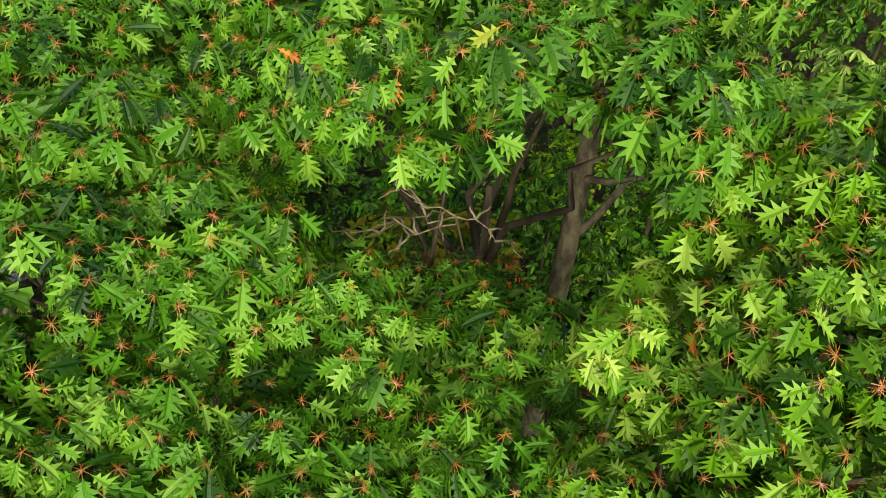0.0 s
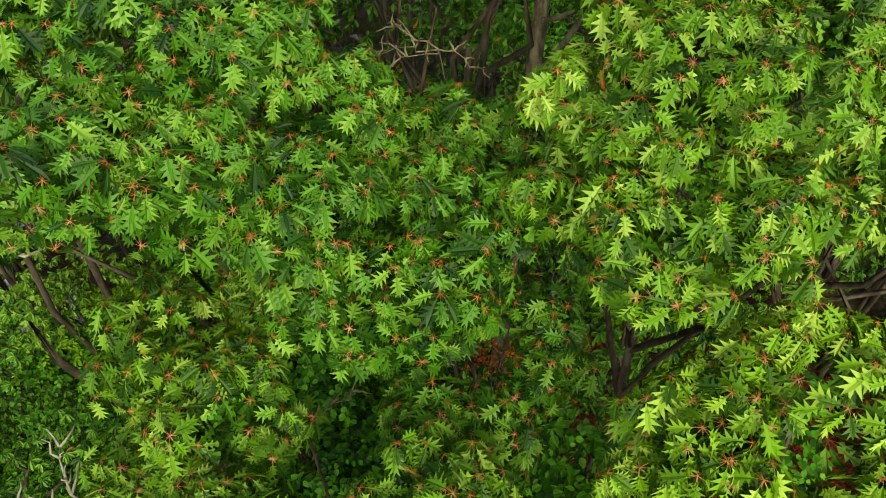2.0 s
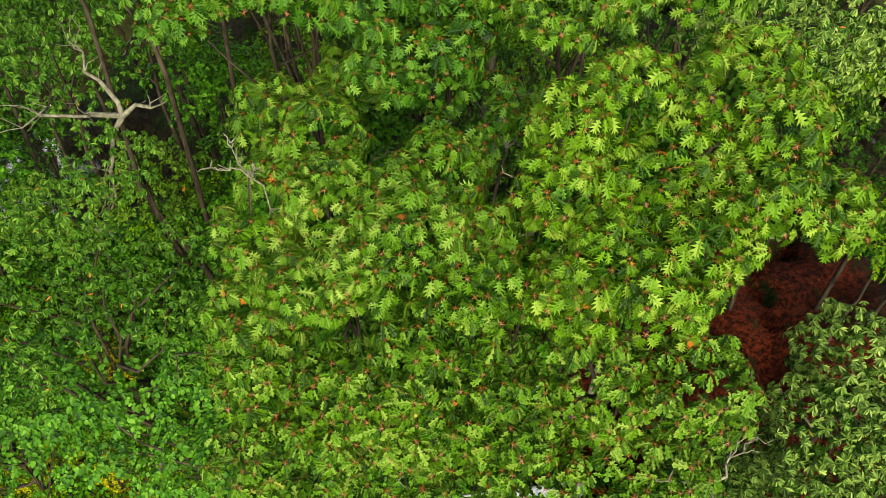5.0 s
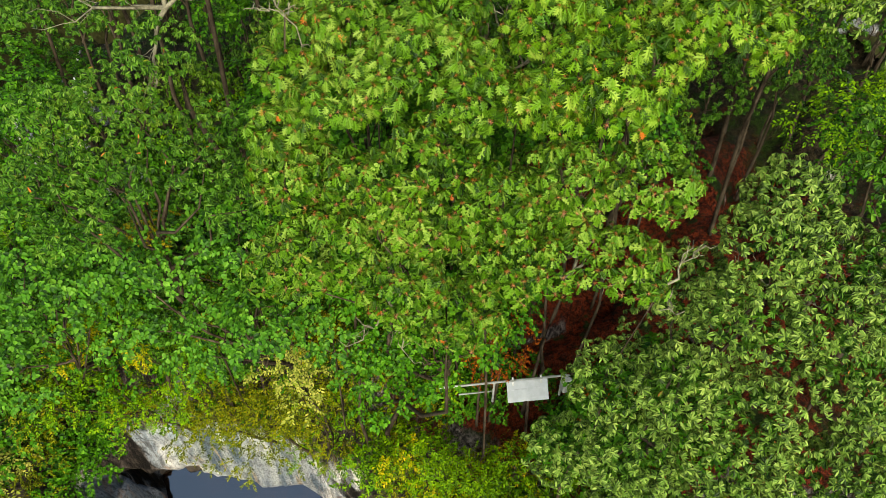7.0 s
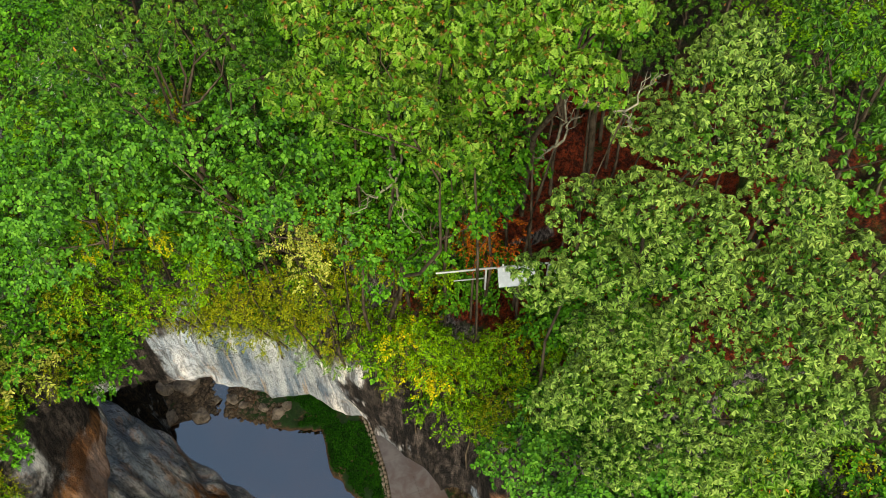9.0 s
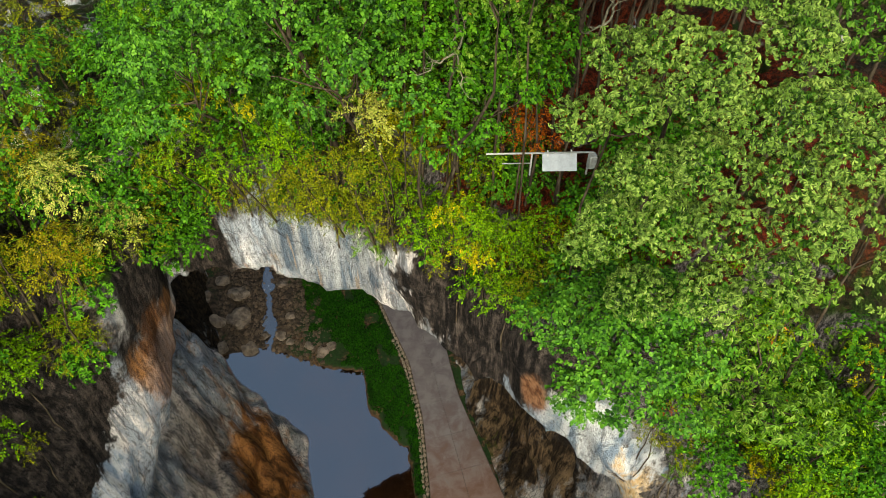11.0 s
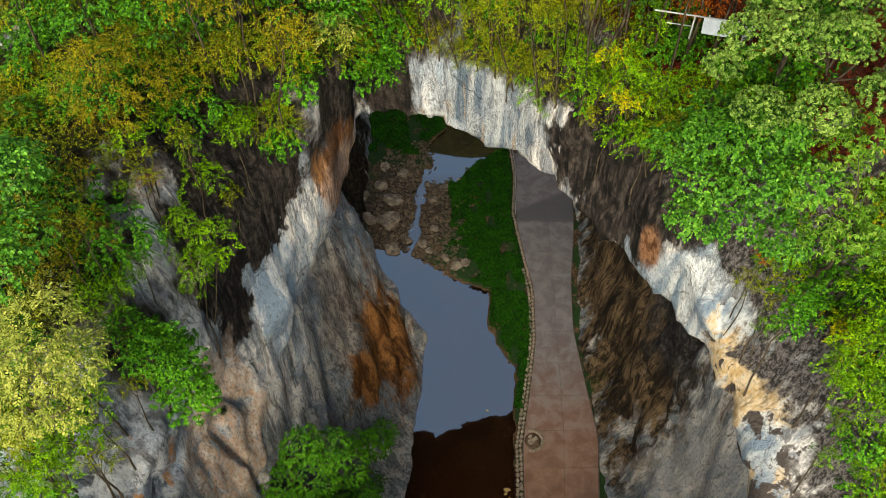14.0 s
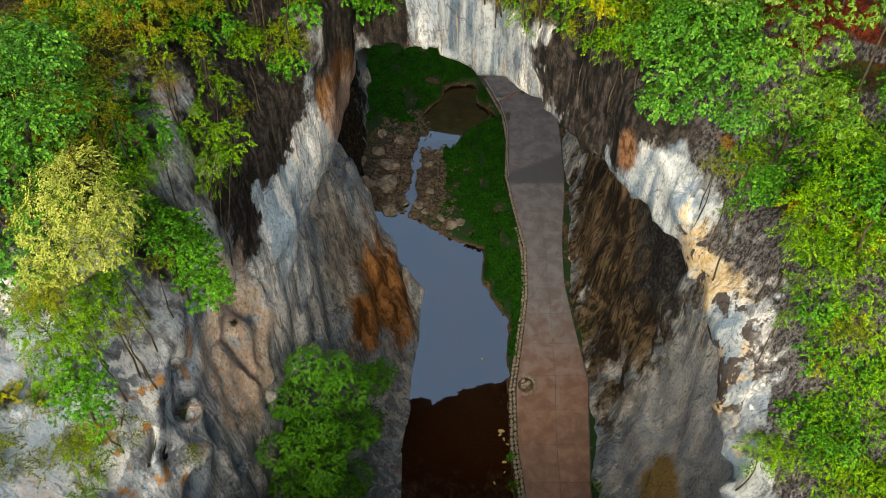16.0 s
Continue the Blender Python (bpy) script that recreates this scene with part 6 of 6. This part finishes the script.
# middle storey round the fence
for k in range(26):
    x, y = grown.uniform(2.5, 12.5), grown.uniform(42.4, 48.0)
    if x > float(interp(y, EDGE_Y, EDGE_X)) + 1.0:
        plant(grown.choice(("green", "olive", "green", "oak_yellow", "green")), x, y, grown.uniform(64.5, 71.5), grown.uniform(1.7, 2.4))
for leaf, x, y, z, r in (("oak_deep", 3.0, 53.0, 77.0, 3.0), ("oak_deep", 1.5, 58.0, 73.5, 3.0), ("oak_deep", 2.3, 62.0, 71.5, 3.0), ("oak_deep", 5.6, 54.0, 77.5, 3.0), ("green", -1.6, 54.8, 70.5, 3.0), ("green", -2.6, 60.0, 68.5, 3.0), ("oak_deep", -0.4, 64.0, 69.0, 3.0), ("green", -3.0, 49.6, 57.6, 1.6), ("olive", -1.6, 49.6, 57.4, 1.5), ("green", -3.8, 49.4, 55.0, 1.4), ("olive", 0.4, 48.8, 57.2, 1.4), ("green", -5.4, 48.6, 56.4, 1.7), ("olive", 2.2, 48.0, 57.2, 1.3), ("olive", 4.4, 46.4, 57.2, 1.3), ("lime", 19.0, 27.0, 62.4, 2.0), ("green", 20.5, 25.0, 62.6, 2.0), ("lime", 18.0, 25.4, 60.6, 1.6), ("green", 22.0, 28.0, 64.5, 2.2), ("lime", 12.0, 38.2, 62.8, 1.4), ("green", 14.0, 37.6, 64.4, 1.6), ("green", 15.8, 36.8, 65.4, 1.7), ("lime", 13.2, 36.4, 63.6, 1.6), ("olive", 11.4, 36.6, 61.6, 1.3), ("rust", 15.6, 39.2, 63.4, 0.9), ("rust", 13.0, 42.4, 65.2, 1.4)):
    plant(leaf, x, y, z, r)
# a close lower storey behind the brink and the fence
k = 0
while k < 62:
    y = grown.uniform(42.0, 56)
    x = grown.uniform(-5, 24)
    e = x - float(interp(y, EDGE_Y, EDGE_X))
    if e < 1.2 or open_ground(x, y):
        continue
    k += 1
    r = grown.uniform(1.5, 2.3)
    plant(grown.choice(("green", "lime", "oak_deep", "oak_deep", "green", "oak_yellow") if e > 4 else ("green", "lime", "olive", "lime", "oak_yellow")), x, y, land(x, y) + (grown.uniform(2.5, 5.5) if e < 5 else grown.uniform(6.0, 13.0)), r)
# the forest further off
for x, y, leaf in ((25, 47, "oak_deep"), (22, 50, "oak_yellow"), (18, 49, "oak_deep"), (13.5, 49.5, "oak_deep"), (9, 50, "oak_deep"), (4.5, 50, "oak_deep"), (16, 54, "oak_deep"), (11, 55, "green"), (21, 55, "oak_deep"), (26, 53, "green"), (6.5, 55, "green"), (24, 34, "oak_deep"), (26, 39, "oak_grey"), (27, 43.5, "oak_deep"), (23, 29, "green"), (0.5, 49.5, "green"), (-3.5, 50.5, "green"), (30, 48, "oak_deep"), (-24, 30, "green"), (-24, 37, "gold"), (-18, 43, "green"), (-22, 44, "olive"), (-13, 49, "gold"), (-9.5, 51, "green"), (-16.5, 47, "olive"), (-19, 50, "green"), (-14, 54, "green"), (-9, 56, "olive"), (-3, 55, "green"), (-4, 60, "green"), (0, 61, "oak_deep"), (3.4, 58.5, "oak_deep"), (-8, 61, "green"), (7, 60, "oak_deep"), (11, 60, "oak_deep"), (15.5, 59, "oak_deep"), (20, 60, "oak_deep"), (25, 58, "green"), (3, 47.6, "oak_deep"), (6.4, 48.6, "oak_deep"), (8.0, 52.5, "oak_deep"), (13.8, 52.5, "oak_deep"), (18.6, 51.8, "oak_deep"), (20.6, 47.0, "oak_deep"), (23.6, 44.6, "oak_grey"), (-25, 49, "green"), (1.5, 54, "oak_deep")):
    up = 80 if y > 56 else 82 if y > 46 and x > 3 else 78 if x > 3 else 66
    plant(leaf, x, y, up + grown.uniform(-1.5, 1.0), grown.uniform(2.6, 3.3))


# ---- the oak whose bare trunk stands in a gap of the canopy ----
LICHEN_BARK = simple_material("lichened_bark", (0.026, 0.023, 0.014), (0.125, 0.110, 0.070), 9, 0.95, 0.05, 1.0, 0.03, (1, 1, 0.35))
gap_oak = thing("oak", pose(12.6, 43.9, land(12.6, 43.9) - 0.4), "oak with a bare lichened trunk and orange-red leaf stalks", "tree", "oaks on the bridge")
gz = gap_oak.matrix_basis.translation.z
part("trunk", tubes_mesh("trunk", [([(0.1, 0.1, 0), (-0.1, 0.05, (81 - gz) * 0.5), (-0.06, -0.04, 79 - gz), (0.0, 0.0, 80.4 - gz), (0.07, 0.05, 81.5 - gz), (0.3, 0.3, 82.8 - gz), (0.5, 0.3, 83.4 - gz)], [0.2, 0.16, 0.115, 0.10, 0.085, 0.06, 0.02])], LICHEN_BARK, 10), gap_oak)
for goal, start, girth in (((1.2, 0.05, 82.0), (0.0, 0.0, 80.6), 0.05), ((0.6, -1.2, 82.6), (0.05, 0.03, 81.4), 0.035)):
    a, b = Vector(start) - Vector((0, 0, gz)), Vector(goal) - Vector((0, 0, gz))
    run = bend(a, b, random.Random(4), 0.07, 5)
    part("limb", tubes_mesh("limb", [(run, [girth * (1 - 0.15 * k) for k in range(6)])], LICHEN_BARK, 7), gap_oak)
tips = np.array([(1.25, 0.1, 82.2 - gz), (0.6, -1.2, 82.8 - gz), (0.5, 0.35, 83.5 - gz)])
grow = np.random.default_rng(31)
leafy, facing = points_on(grow, [(c, np.array((0.5, 0.5, 0.35))) for c in tips], 11.5)
leafy, facing = off_shafts(leafy, facing, tuple(gap_oak.matrix_basis.translation))
part("crown", scatter("crown", SPRAYS["oak_near"], frames_for(facing, grow, 0.5), leafy, [LEAF["oak_deep"], PETIOLE], grow), gap_oak, kind="stuff")

# ---- dead wood ----
def dead_tree(x, y, z, arms, label, girth=0.09, wood=DEADWOOD):
    """A bare grey stem up to z, with forking arms given as (dx, dy, dz) from its tip."""
    fx, fy = rooted(x, y + 1.5, z)
    g = land(fx, fy) - 0.4
    t = thing("dead_tree", pose(fx, fy, g), label, "dead tree", "dead wood")
    r = random.Random(int(x * 50 + y * 9))
    tip = Vector((x - fx, y - fy, z - g))
    part("trunk", tubes_mesh("trunk", [(bend((0, 0, 0), tip, r, 0.03, 5), [girth * (1.2 - 0.12 * k) for k in range(6)])], BARK), t)
    for a in arms:
        run = bend(tip, tip + Vector(a), r, 0.12, 5)
        arm = part("limb", tubes_mesh("limb", [(run, [girth * 0.6 * (1 - 0.15 * k) for k in range(6)])], wood, 6), t)
        for k in (2, 3, 4, 5):
            for s in range(2):
                w = Vector((r.uniform(-1, 1), r.uniform(-1, 1), r.uniform(-0.3, 0.9))) * Vector(a).length * 0.3
                part("twig", tubes_mesh("twig", [(bend(run[k], run[k] + w + Vector(a) * 0.15, r, 0.15, 3), [0.016, 0.012, 0.009, 0.004])], wood, 4), arm)
    return t


dead_tree(5.1, 47.3, 76.6, ((-1.3, -1.0, -2.4), (-2.4, 1.6, -0.9), (0.9, -0.3, 0.3), (-0.6, 1.6, 0.9)), "bare grey forked limbs among the oaks", 0.12)
dead_tree(10.96, 38.6, 79.6, ((-0.3, 0.2, 0.8), (0.4, 0.3, 0.7), (0.1, -0.3, 0.7), (-1.0, -0.1, 0.3)), "bare white twigs poking out of the canopy", 0.045)
dead_tree(8.8, 41.0, 69.6, ((0.15, 0.8, 1.5), (-1.6, -0.5, -0.3), (0.8, 0.9, 1.0), (0.1, -0.9, -1.2)), "bare crooked white branch above the brink", 0.09)
dead_tree(11.5, 44.0, 81.3, ((-0.9, 0.0, 0.1), (-0.6, -0.25, 0.15), (0.35, -0.35, -0.1), (-0.4, 0.3, 0.2)), "bare grey twigs in a gap of the canopy", 0.017, LICHEN_BARK)
dead_tree(7.1, 40.7, 80.2, ((0.1, -0.2, 0.3), (-0.5, 0.3, 0.1), (0.2, -0.7, -1.2), (-0.1, 0.6, 0.2)), "dead hanging branch below oak leaves", 0.03)
dead_tree(9.0, 41.6, 78.6, ((0.6, 0.2, 0.2), (-0.5, 0.2, 0.1)), "thin bare twig in a gap of the canopy", 0.03, LICHEN_BARK)
dead_tree(12.4, 42.6, 77.2, ((0.5, 0.3, 0.9), (-0.4, 0.5, 0.8), (0.3, -0.5, 0.4)), "dead pale branches under the oaks", 0.06)
dead_tree(12.5, 35.0, 76.6, ((-0.9, 0.3, 0.2), (0.7, 0.2, 0.5), (-0.2, -0.7, 0.1)), "bare twigs beside a greyish oak", 0.05)
dead_tree(13.8, 39.8, 70.6, ((0.2, 0.5, 2.4), (0.9, 0.2, 0.8), (-0.9, -0.4, 0.2)), "slender dead tree over the leaf litter", 0.09)
dead_tree(17.4, 36.4, 72.5, ((1.4, -0.2, 0.2), (-0.8, 0.6, 0.6), (0.5, -1.0, 0.2)), "dead pale branches under the oaks", 0.06)
dead_tree(-12.6, 32.2, 53.9, ((0.8, -0.3, 0.8), (-0.6, 0.3, 0.9), (0.1, -0.8, 0.5), (0.3, 0.7, 0.8), (-0.5, -0.6, 0.7)), "dead silvery bush top on the ledge", 0.06)
dead_tree(20.5, 26.6, 62.0, ((0.6, 0.3, 0.8), (-0.7, -0.5, 0.5), (0.1, -0.7, 0.6)), "bare pale branches by the rim", 0.06)


# ---- pale blocks and litter on the slopes ----
CHALK = simple_material("white_limestone", (0.28, 0.27, 0.26), (0.50, 0.49, 0.47), 3, 0.8, 0.3, 0.4, 0.03)
BLOCKS = [lump("white_block", CHALK, 70 + s, 0.7, 0, 0.25) for s in range(3)]
for k, (x, y, s) in enumerate(((17.9, 22.2, 0.5), (17.6, 21.7, 0.6), (19.8, 28.0, 0.55), (20.1, 27.6, 0.4), (-18.6, 30.6, 0.6), (-18.2, 30.3, 0.45), (-19.0, 30.2, 0.4))):
    ob = tagged(new("white_block", BLOCKS[k % 3]), "pale broken limestone block lying on the slope", "rock", "pale blocks")
    ob.matrix_basis = pose(x, y, land(x, y) + 0.15 * s, 10 * k, 8, 70 * k) @ Matrix.Diagonal((s * 0.7, s * 0.45, s * 0.55, 1))
